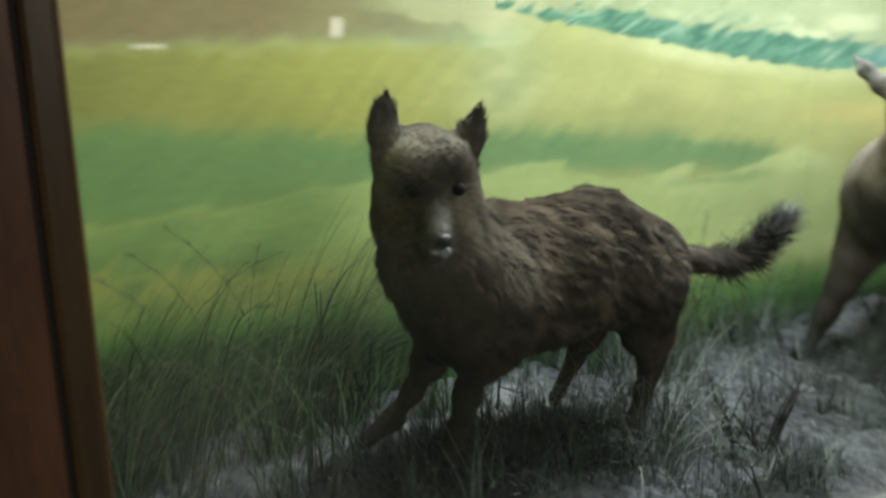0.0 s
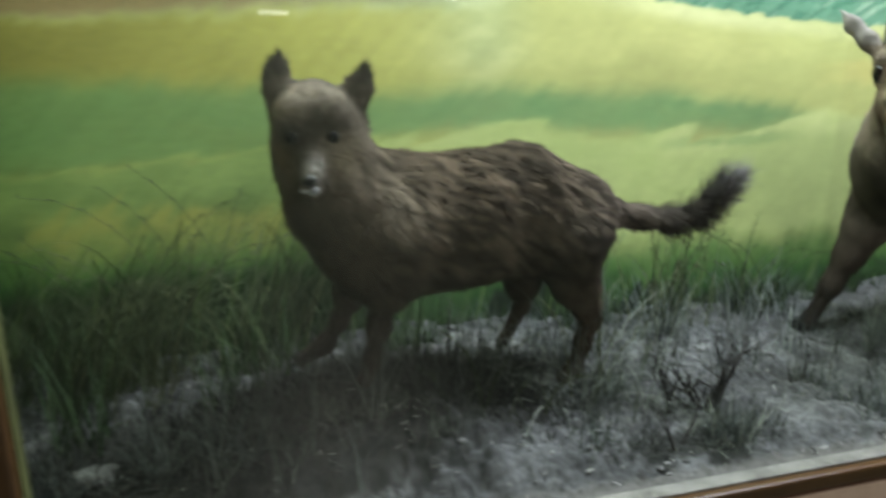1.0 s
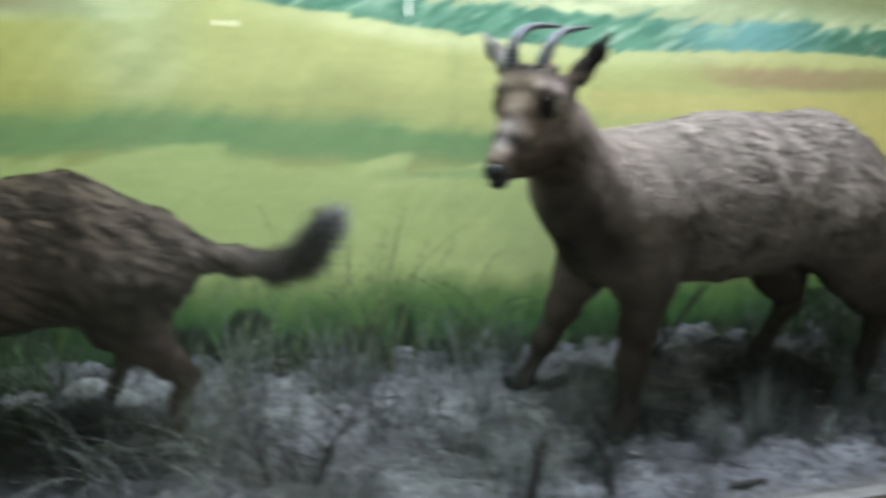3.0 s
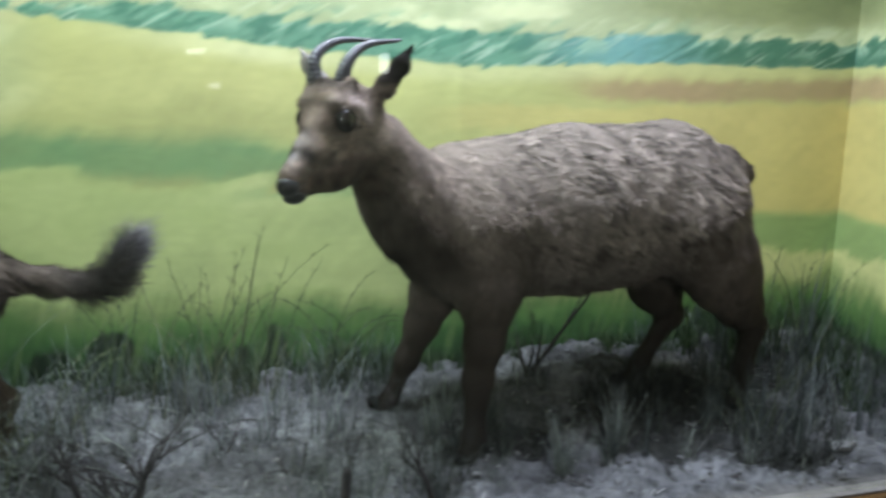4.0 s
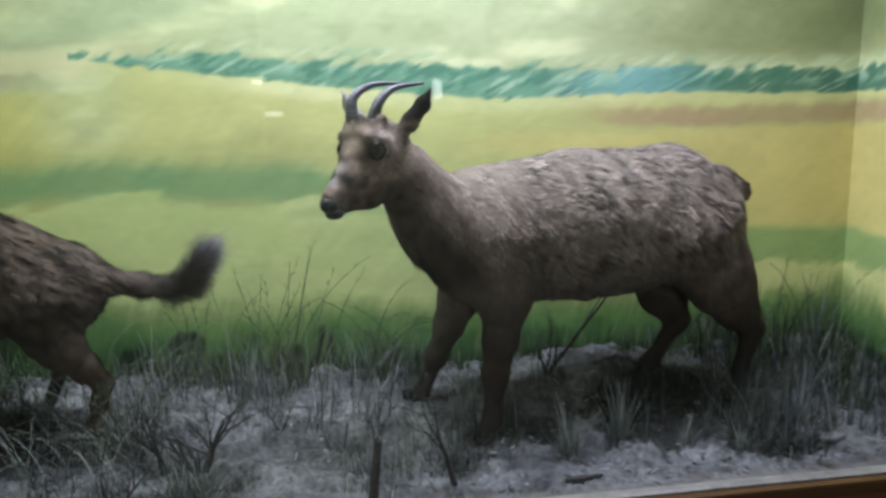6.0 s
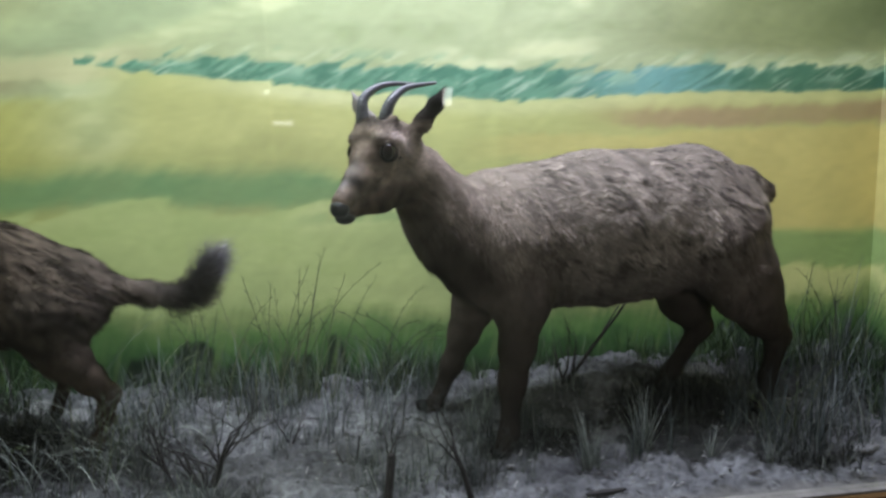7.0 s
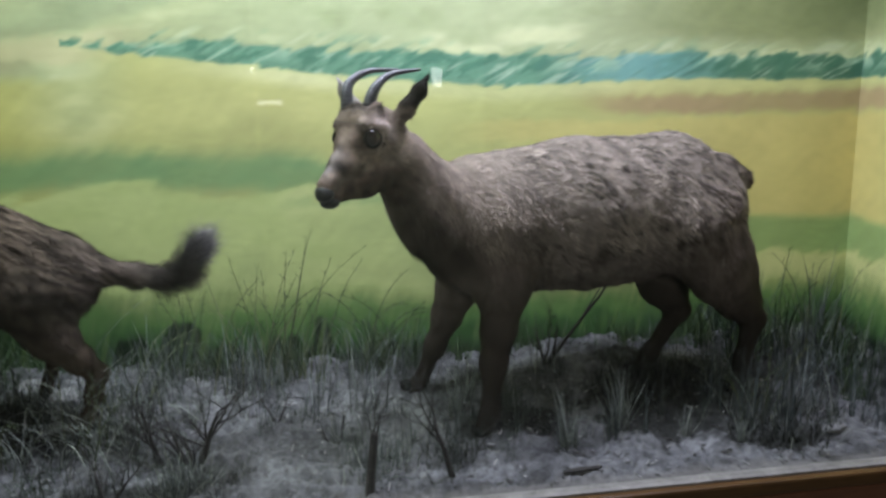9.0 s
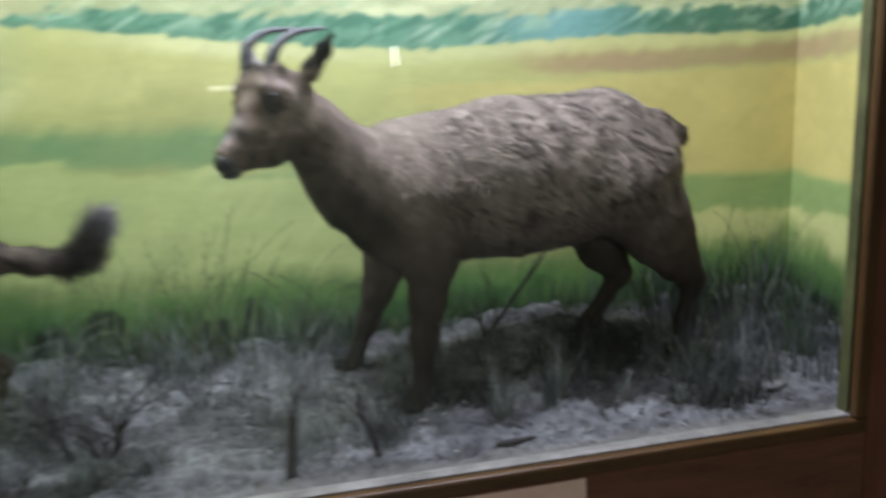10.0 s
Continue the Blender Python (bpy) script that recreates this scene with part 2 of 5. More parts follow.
# ---- the painted backdrop ----
def mural(x, z):
    """Paint of the backdrop: bands of meadow in loose leaning strokes."""
    lean = x - 0.9 * z
    stroke = (fbm(lean * 34, z * 7, 3) - 0.5) * 2
    big = (fbm(x * 2.6 + 9, z * 5, 3) - 0.5) * 2
    soft = (fbm(x * 7 + 3, z * 16, 3) - 0.5) * 2
    zz = z + 0.012 * stroke + 0.022 * big + 0.006 * soft
    tint = np.zeros(x.shape + (3,))

    def lay(colour, mask):
        tint[:] = tint + (np.array(srgb(*colour)) - tint) * np.clip(mask, 0, 1)[..., None]

    lay((176, 187, 131), np.ones_like(x))
    lay((206, 212, 152), step(0.05, 0.5, soft + big * 0.5) * 0.8)
    lay((158, 176, 110), step(0.1, 0.6, -soft + 0.4 * big) * step(1.56, 1.64, z) * 0.6)
    lay((134, 142, 80), step(4.30, 4.9, x) * step(1.57, 1.64, zz) * 0.85)
    lay((112, 126, 68), step(4.9, 5.25, x) * step(1.60, 1.72, zz) * 0.7)
    lay((160, 162, 100), step(3.75, 3.15, x) * step(1.52, 1.60, zz) * 0.45)
    # brown of the far hill
    lay((152, 130, 90), step(1.49, 1.545, zz + 0.05 * (2.6 - x)) * step(3.12, 2.6, x + 0.10 * soft))
    lay((150, 164, 116), step(1.625, 1.66, zz + 0.25 * (3.1 - x)) * step(2.75, 2.95, x) * step(3.7, 3.35, x) * 0.75)
    lay((198, 192, 136), step(1.57, 1.585, zz) * step(1.655, 1.63, zz + 0.10 * (3.1 - x)) * step(2.75, 2.95, x) * step(3.4, 3.15, x) * 0.8)
    lay((196, 190, 120), step(1.66, 1.74, zz) * step(3.3, 2.6, x) * 0.5)
    # the teal strip of grass
    mid = np.interp(x, [3.10, 3.45, 3.75, 4.2, 4.7, 5.3, 6.2], [1.610, 1.592, 1.562, 1.533, 1.543, 1.533, 1.545])
    along, cross = 0.88 * x + 0.47 * z, 0.88 * z - 0.47 * x
    slant = (fbm(cross * 62 + 5, along * 17, 3) - 0.5) * 3.0
    half = np.interp(x, [3.08, 3.3, 3.7, 4.2, 4.7, 5.3, 6.2], [0.0, 0.020, 0.033, 0.042, 0.036, 0.034, 0.03])
    under = step(mid - half + 0.008, mid - half - 0.006, z + 0.006 * slant)
    # yellow meadow under it
    yellow = step(1.60, 1.53, zz) * step(3.3, 2.9, x) * step(1.53, 1.49, zz + 0.05 * (2.6 - x)) + under * step(3.1, 3.3, x)
    lay((190, 189, 102), yellow)
    lay((216, 217, 146), step(0.055, 0.015, mid - half - z) * under * step(3.25, 3.7, x) * (0.9 - 0.65 * step(4.3, 4.7, x)))
    lay((180, 181, 96), yellow * step(1.44, 1.38, zz) * step(4.3, 3.9, x))
    lay((176, 172, 54), yellow * step(3.3, 2.6, x) * 0.9)
    lay((142, 136, 50), yellow * step(2.75, 2.2, x) * 0.7)
    lay((180, 190, 100), yellow * step(3.6, 4.2, x) * step(4.6, 4.3, x) * 0.5)
    strip = step(mid - half - 0.006, mid - half + 0.008, z + 0.006 * slant) * step(mid + half + 0.008, mid + half - 0.010, z - 0.017 * slant)
    lay((96, 152, 118), strip * (half > 0.002))
    lay((66, 126, 96), strip * step(0.1, 0.5, slant) * (half > 0.002) * 0.8)
    lay((58, 108, 78), strip * step(4.62, 4.95, x + 0.05 * slant) * 0.65)
    lay((116, 176, 172), strip * step(4.30, 4.58, x + 0.05 * slant) * step(4.92, 4.62, x + 0.05 * slant) * 0.7)
    lay((158, 196, 158), strip * step(0.12, 0.6, -slant) * step(mid - half * 0.7, mid + half * 0.5, z) * 0.75)
    curl = fbm(cross * 95 + 31, along * 9 + 4, 3) - 0.5
    lay((186, 210, 176), strip * step(0.17, 0.32, curl) * 0.5)
    lay((56, 112, 90), strip * step(0.12, 0.30, -curl) * 0.5)
    wisp = (half > 0.01) * step(mid + half - 0.005, mid + half + 0.01, z) * step(mid + half + 0.05, mid + half + 0.02, z)
    lay((132, 172, 128), wisp * step(0.25, 0.8, slant) * 0.7)
    lay((204, 214, 162), wisp * step(0.1, 0.24, curl) * 0.5)
    # brown streak and ochre field at the other end
    lay((172, 144, 98), step(1.395, 1.425, zz - 0.02 * step(4.8, 4.5, x)) * step(1.49, 1.455, zz) * step(4.36, 4.66, x + 0.12 * big) * (0.78 + 0.2 * soft))
    lay((206, 192, 98), step(1.41, 1.39, zz) * step(1.09, 1.13, zz) * step(4.35, 4.75, x + 0.1 * big))
    lay((206, 196, 100), step(1.41, 1.39, zz) * step(1.33, 1.36, zz) * step(4.0, 4.3, x) * step(4.95, 4.6, x) * 0.8)
    # green swath
    gm = np.interp(x, [1.9, 2.4, 2.9, 3.2, 3.6, 3.9, 4.15], [1.27, 1.285, 1.29, 1.303, 1.278, 1.265, 1.25])
    gh = np.interp(x, [1.9, 2.4, 2.9, 3.2, 3.6, 3.9, 4.15], [0.10, 0.088, 0.050, 0.045, 0.050, 0.035, 0.0])
    lay((120, 158, 92), step(gh + 0.04, gh - 0.03, np.abs(zz - gm - 0.03 * (fbm(x * 5 - 4 * z, z * 7 + 3, 3) - 0.5))) * (gh > 0.002) * (0.93 + 0.10 * soft))
    lay((106, 146, 86), step(gh * 0.8, gh * 0.2, np.abs(zz - gm - 0.01)) * step(-0.5, 0.6, big + soft) * (gh > 0.01) * 0.5)
    # pale grass below
    tip = x - 1.9 * z
    rim = gm - gh - 0.006 + 0.075 * (fbm(tip * 9 + 2, z * 3 + 1.3, 3) - 0.5) + 0.014 * big + 0.006 * stroke
    low = step(rim + 0.014, rim - 0.012, z + 0.010 * (fbm(tip * 40, z * 9, 2) - 0.5)) * step(4.5, 4.2, x)
    lay((186, 200, 112), low)
    lay((208, 216, 132), low * step(0.060, 0.010, rim - z) * 0.5 * step(2.7, 3.1, x) * step(0.35, 0.6, fbm(tip * 5 + 8, z * 6, 2)))
    lay((164, 180, 94), low * step(0.0, 0.6, soft) * 0.5)
    lay((124, 156, 84), low * step(3.0, 2.55, x) * (0.8 - 0.25 * soft))
    lay((150, 176, 100), low * step(0.022, 0.004, np.abs(zz - 1.195 - 0.04 * (x - 3.7))) * step(3.55, 3.75, x) * step(4.1, 3.9, x) * 0.8)
    # right-hand greens
    right = step(4.2, 4.6, x)
    lay((146, 172, 90), right * step(1.12, 1.09, zz - 0.03 * stroke * 0.5) * step(0.985, 1.02, zz))
    lay((206, 208, 122), right * step(1.02, 0.99, zz + 0.02 * stroke))
    # yellow tufts and dark grass along the foot
    tufts = step(0.30, 0.62, fbm(lean * 9 + 3, z * 12 + x * 3, 3))
    lay((168, 168, 70), step(1.13, 1.06, zz - 0.06 * stroke) * step(2.95, 2.6, x) * tufts * 0.9)
    lay((92, 112, 54), step(1.15, 1.05, zz) * step(2.95, 2.6, x) * (1 - tufts) * 0.6)
    foot = np.interp(x, [1.9, 2.3, 2.7, 3.0, 3.4, 4.0, 4.6, 5.2, 6.2], [1.06, 1.06, 1.05, 0.975, 0.955, 0.945, 0.945, 0.92, 0.92])
    hair = fbm((x - 0.25 * z) * 75 + 11, z * 6, 3) - 0.5
    deep = foot - z + 0.045 * hair + 0.02 * big + 0.07 * (fbm(x * 10 + 4, z * 14, 3) - 0.5)
    lay((124, 150, 70), step(-0.03, 0.03, deep) * 0.8)
    lay((94, 136, 56), step(0.015, 0.07, deep))
    lay((58, 104, 40), step(0.06, 0.12, deep))
    lay((36, 72, 28), step(0.095, 0.18, deep) * 0.8)
    # dark green foot at the jackal's end, with the shadow there painted in
    lay((24, 46, 18), step(3.0, 2.85, x) * step(0.10, 0.02, z - 0.86 + 0.06 * hair + 0.03 * big) * 0.85)
    clump = np.full_like(x, 0.775)
    for cx, w, rise in ((3.335, 0.062, 0.10), (3.20, 0.05, 0.07), (3.445, 0.04, 0.05), (3.705, 0.026, 0.09), (3.60, 0.05, 0.05), (3.88, 0.05, 0.03), (4.90, 0.12, 0.08)):
        clump = np.maximum(clump, 0.775 + rise * np.exp(-((x - cx) / w) ** 4))
    lay((20, 42, 17), step(0.012, -0.014, z - clump + 0.045 * hair + 0.02 * soft) * 0.96)
    lay((112, 142, 66), step(0.02, 0.06, deep) * step(0.12, 0.25, hair) * 0.45)
    tint[..., 2] *= 1 - 0.28 * step(3.2, 2.5, x)
    grey = (tint @ np.array((0.3, 0.6, 0.1)))[..., None]
    tint[:] = tint * 0.82 + grey * 0.18 * np.array((0.95, 1.0, 1.0))
    return tint * (0.90 + 0.10 * (soft[..., None] + stroke[..., None] * 0.6 + big[..., None] * 0.5))


def mural_wall(name, a, b, z0, z1, x_start, cell=0.0045, thick=0.03):
    """A painted wall from a to b in plan, painted on the face to its right, with thickness."""
    a, b = Vector((*a, 0)), Vector((*b, 0))
    length = (b - a).length
    d = (b - a) / length
    back = Vector((-d.y, d.x, 0))
    rows = np.concatenate([np.linspace(z0, 1.80, int((1.80 - z0) / cell)), np.linspace(1.80, z1, 60)[1:]])
    nu, nv = int(length / cell), len(rows) - 1
    u, v = np.meshgrid(np.linspace(0, length, nu + 1), rows, indexing="ij")
    paint = mural(u + x_start, v)
    crease = 0.005 * np.exp(-((u + x_start - 4.165) / 0.026) ** 2) + 0.004 * (fbm(u * 1.3 + x_start, v * 1.1, 2) - 0.5)
    co = np.stack([a.x + u * d.x - crease * back.x, a.y + u * d.y - crease * back.y, v], -1).reshape(-1, 3)
    idx = np.arange((nu + 1) * (nv + 1)).reshape(nu + 1, nv + 1)
    quads = np.stack([idx[:-1, :-1], idx[1:, :-1], idx[1:, 1:], idx[:-1, 1:]], -1).reshape(-1, 4)
    n = len(co)
    rear = [a + back * thick + Vector((0, 0, z0)), b + back * thick + Vector((0, 0, z0)), b + back * thick + Vector((0, 0, z1)), a + back * thick + Vector((0, 0, z1))]
    c00, c10, c11, c01 = idx[0, 0], idx[-1, 0], idx[-1, -1], idx[0, -1]
    faces = quads.tolist() + [[n + 1, n, n + 3, n + 2], [c00, n, n + 1, c10], [c10, n + 1, n + 2, c11], [c11, n + 2, n + 3, c01], [c01, n + 3, n, c00]]
    me = bpy.data.meshes.new(name)
    me.from_pydata(np.vstack([co, np.array([list(r) for r in rear])]).tolist(), [], faces)
    me.materials.append(M_MURAL)
    attr = me.color_attributes.new("paint", "FLOAT_COLOR", "POINT")
    col = np.ones((n + 4, 4), np.float32)
    col[:n, :3] = np.clip(paint.reshape(-1, 3), 0.005, 0.9)
    col[n:, :3] = 0.3
    attr.data.foreach_set("color", col.ravel())
    me.polygons.foreach_set("use_smooth", [True] * len(quads) + [False] * 5)
    return tagged(new(name, me), "case wall painted with a loose green and yellow meadow", "wall", kind="structure")


mural_wall("wall_back", (CASE_X0, WALL_Y), (CASE_X1, WALL_Y), 0.60, CASE_TOP, CASE_X0)
mural_wall("wall_side", (CASE_X1, WALL_Y), (5.10, GLASS_Y + 0.03), 0.60, CASE_TOP, CASE_X1)
mural_wall("wall_end", (CASE_X0, GLASS_Y + 0.03), (CASE_X0, WALL_Y), 0.60, CASE_TOP, 1.3)

# ---- hall round the case ----
HX0, HX1, HY0, HZ1 = -2.5, 9.5, -6.6, 3.2
tagged(part("floor", box(HX0, HY0, -0.1, HX1, 1.8, 0), M_HALL_FLOOR), "dull grey stone hall floor", "floor", kind="structure")
tagged(part("ceiling", box(HX0, HY0, HZ1, HX1, 1.8, HZ1 + 0.1), M_HALL), "plain grey hall ceiling", "ceiling", kind="structure")
tagged(part("wall_south", box(HX0, HY0 - 0.15, 0, HX1, HY0, HZ1), M_HALL), "plain grey painted hall wall", "wall", kind="structure")
tagged(part("wall_west", box(HX0 - 0.15, HY0, 0, HX0, 1.8, HZ1), M_HALL), "plain grey painted hall wall", "wall", kind="structure")
tagged(part("wall_east", box(HX1, HY0, 0, HX1 + 0.15, 1.8, HZ1), M_HALL), "plain grey painted hall wall", "wall", kind="structure")
tagged(part("wall_north", box(HX0, 1.8, 0, HX1, 1.95, HZ1), M_HALL), "plain grey painted hall wall", "wall", kind="structure")

for lx, lz, w, h, lit in ((2.93, 2.03, 0.32, 0.045, M_DIM), (4.97, 2.30, 0.12, 0.22, M_PANEL)):
    lamp = thing("wall_lamp", "small lit white lamp box on the far hall wall", "lamp", (lx, HY0, lz), "hall lamps")
    part("lamp_case", box(lx - w / 2 - 0.02, HY0 + 0.001, lz - h / 2 - 0.02, lx + w / 2 + 0.02, HY0 + 0.04, lz + h / 2 + 0.02, 0.004), M_METAL, lamp)
    part("diffuser", box(lx - w / 2, HY0 + 0.041, lz - h / 2, lx + w / 2, HY0 + 0.055, lz + h / 2, 0.003), lit, lamp, "glowing white diffuser")
# fitting added for the unseen hall lamp
lamp = thing("added_hall_lamp", "long white ceiling lamp added in the unseen hall", "lamp", (3.2, -4.6, HZ1))
part("lamp_case", box(2.58, -4.77, HZ1 - 0.06, 3.82, -4.43, HZ1 - 0.001, 0.006), M_METAL, lamp)

# ---- the display case ----
case = thing("display_case", "large reddish-brown wooden display case with a wide sliding glass front", "display case", (3.6, 0.8, 0))
FY0, FY1 = 0.824, 0.835
part("left_panel", box(0.9, FY0, 0.0, WIN_X0 - 0.034, FY1, CASE_TOP + 0.1, 0.003), M_WOOD_V, case)
part("right_panel", box(WIN_X1 + 0.034, FY0, 0.0, 6.6, FY1, CASE_TOP + 0.1, 0.003), M_WOOD_V, case)
part("apron_panel", box(WIN_X0 - 0.033, FY0, 0.0, WIN_X1 + 0.033, FY1, SILL_Z - 0.034, 0.003), M_WOOD, case)
part("header_panel", box(WIN_X0 - 0.033, FY0, CASE_TOP - 0.25, WIN_X1 + 0.033, FY1, CASE_TOP + 0.1, 0.003), M_WOOD, case)
part("bottom_bead", box(WIN_X0 - 0.029, FY0 - 0.008, SILL_Z - 0.029, WIN_X1 + 0.029, FY1 + 0.001, SILL_Z, 0.006), M_BEAD, case, "honey-brown rounded wooden bead")
part("left_bead", box(WIN_X0 - 0.029, FY0 - 0.008, SILL_Z + 0.001, WIN_X0, FY1 + 0.001, CASE_TOP - 0.25, 0.006), M_BEAD_V, case, "honey-brown rounded wooden bead")
part("right_bead", box(WIN_X1, FY0 - 0.008, SILL_Z + 0.001, WIN_X1 + 0.029, FY1 + 0.001, CASE_TOP - 0.25, 0.006), M_BEAD_V, case, "honey-brown rounded wooden bead")
part("joint_strip", box(WIN_X0 - 0.036, FY0 + 0.003, SILL_Z - 0.036, WIN_X1 + 0.036, FY1 - 0.002, SILL_Z - 0.027), M_GROOVE, case, "dark shadow joint round the bead")
for x in (WIN_X0 - 0.036, WIN_X1 + 0.027):
    part("joint_strip", box(x, FY0 + 0.003, SILL_Z - 0.026, x + 0.009, FY1 - 0.002, CASE_TOP - 0.25), M_GROOVE, case, "dark shadow joint beside the bead")
part("ledge", box(WIN_X0 - 0.02, GLASS_Y - 0.003, SILL_Z - 0.03, WIN_X1 + 0.02, GLASS_Y + 0.026, SILL_Z + 0.003, 0.002), M_LEDGE, case, "chipped white-painted inner ledge")
part("case_roof", box(CASE_X0 - 0.1, FY1, CASE_TOP, CASE_X1 + 0.1, WALL_Y + 0.1, CASE_TOP + 0.04), M_LEDGE, case, "white-painted board roof")
EDGE_X = 3.645


def open_side(bm, x):
    """Takes away the side of a box that butts against its neighbour."""
    bmesh.ops.delete(bm, geom=[f for f in bm.faces if all(abs(v.co.x - x) < 1e-4 for v in f.verts)], context="FACES")
    return bm


bm = open_side(box(WIN_X0 - 0.018, GLASS_Y - 0.003, SILL_Z + 0.005, EDGE_X, GLASS_Y + 0.003, CASE_TOP - 0.2), EDGE_X)
pane = part("front_pane", bm, M_GLASS, case, "clear sliding glass pane in the outer track")
pane.visible_shadow = False
bm = open_side(box(EDGE_X - 0.0008, GLASS_Y + 0.0035, SILL_Z + 0.006, WIN_X1 + 0.001, GLASS_Y + 0.0085, CASE_TOP - 0.2), EDGE_X - 0.0008)
bmesh.ops.rotate(bm, verts=bm.verts, cent=(0, GLASS_Y + 0.006, SILL_Z), matrix=Matrix.Rotation(math.radians(-1.4), 3, "X"))
pane = part("rear_pane", bm, M_GLASS, case, "clear sliding glass pane in the inner track")
pane.visible_shadow = False
part("left_reveal", box(WIN_X0 - 0.012, GLASS_Y + 0.004, SILL_Z, WIN_X0 - 0.002, GLASS_Y + 0.03, CASE_TOP - 0.2), M_OLIVE, case, "olive inner edge strip")
part("right_reveal", box(WIN_X1 + 0.002, GLASS_Y + 0.004, SILL_Z, WIN_X1 + 0.012, GLASS_Y + 0.03, CASE_TOP - 0.2), M_OLIVE, case, "olive inner edge strip")

for cx in (3.20, 4.28):
    lamp = thing("tube_lamp", "white fitting with three fluorescent tubes under the case roof", "lamp", (cx, 1.13, CASE_TOP), "case lamps")
    part("housing", box(cx - 0.53, 0.89, CASE_TOP - 0.04, cx + 0.53, 1.37, CASE_TOP - 0.001, 0.006), M_METAL, lamp)
    for ty in (0.95, 1.13, 1.31):
        part("tube", tube(bmesh.new(), [(cx - 0.5, ty, CASE_TOP - 0.06), (cx + 0.5, ty, CASE_TOP - 0.06)], [0.013, 0.013], 10), M_TUBE, lamp, "lit glass tube")

# card below the window
card = thing("placard", "pinkish-beige information card on the case below the glass", "sign", (3.9, 0.77, 0.62))
part("board", box(3.36, FY0 - 0.006, 0.36, 4.345, FY0 - 0.0005, 0.650, 0.002), M_PLACARD, card)
for row in range(5):
    part("text_line", box(3.62, FY0 - 0.0072, 0.585 - 0.03 * row, 4.22 - 0.09 * (row % 2), FY0 - 0.0062, 0.594 - 0.03 * row), M_INK, card, "grey line of print")

# ---- ground of the case ----
def ground_height(x, y):
    x, y = np.asarray(x, float), np.asarray(y, float)
    rise = 0.055 * step(0.95, 1.5, y)
    mound = 0.108 * np.exp(-((x - 2.74) / np.where(x < 2.74, 0.30, 0.46)) ** 2) * step(0.865, 1.04, y) * (1 - 0.8 * step(1.18, 1.46, y))
    rough = 0.046 * (fbm(x * 10, y * 10, 4) - 0.5) + 0.020 * (fbm(x * 3.1 + 4, y * 4, 3) - 0.5)
    crust = 0.020 * (np.abs(fbm(x * 19 + 9, y * 22, 3) - 0.5) * 2)
    slab = 0.030 * np.exp(-((x - 4.40) / 0.20) ** 4 - ((y - 1.44) / 0.11) ** 4)
    edge = step(0.868, 0.93, y)
    return SILL_Z + 0.002 + (rise + mound + slab + rough + crust) * edge + 0.006 * edge


def crumble(x, y):
    """Small lumps and cracks of the plaster crust."""
    lumps = np.abs(fbm(x * 46 + 3, y * 52, 3) - 0.5) * 2
    flakes = step(0.46, 0.56, fbm(x * 27 + 40, y * 34 + 8, 3))
    return (0.009 * lumps + 0.006 * flakes + 0.004 * (fbm(x * 120, y * 120, 2) - 0.5) - 0.006) * step(0.866, 0.90, y)


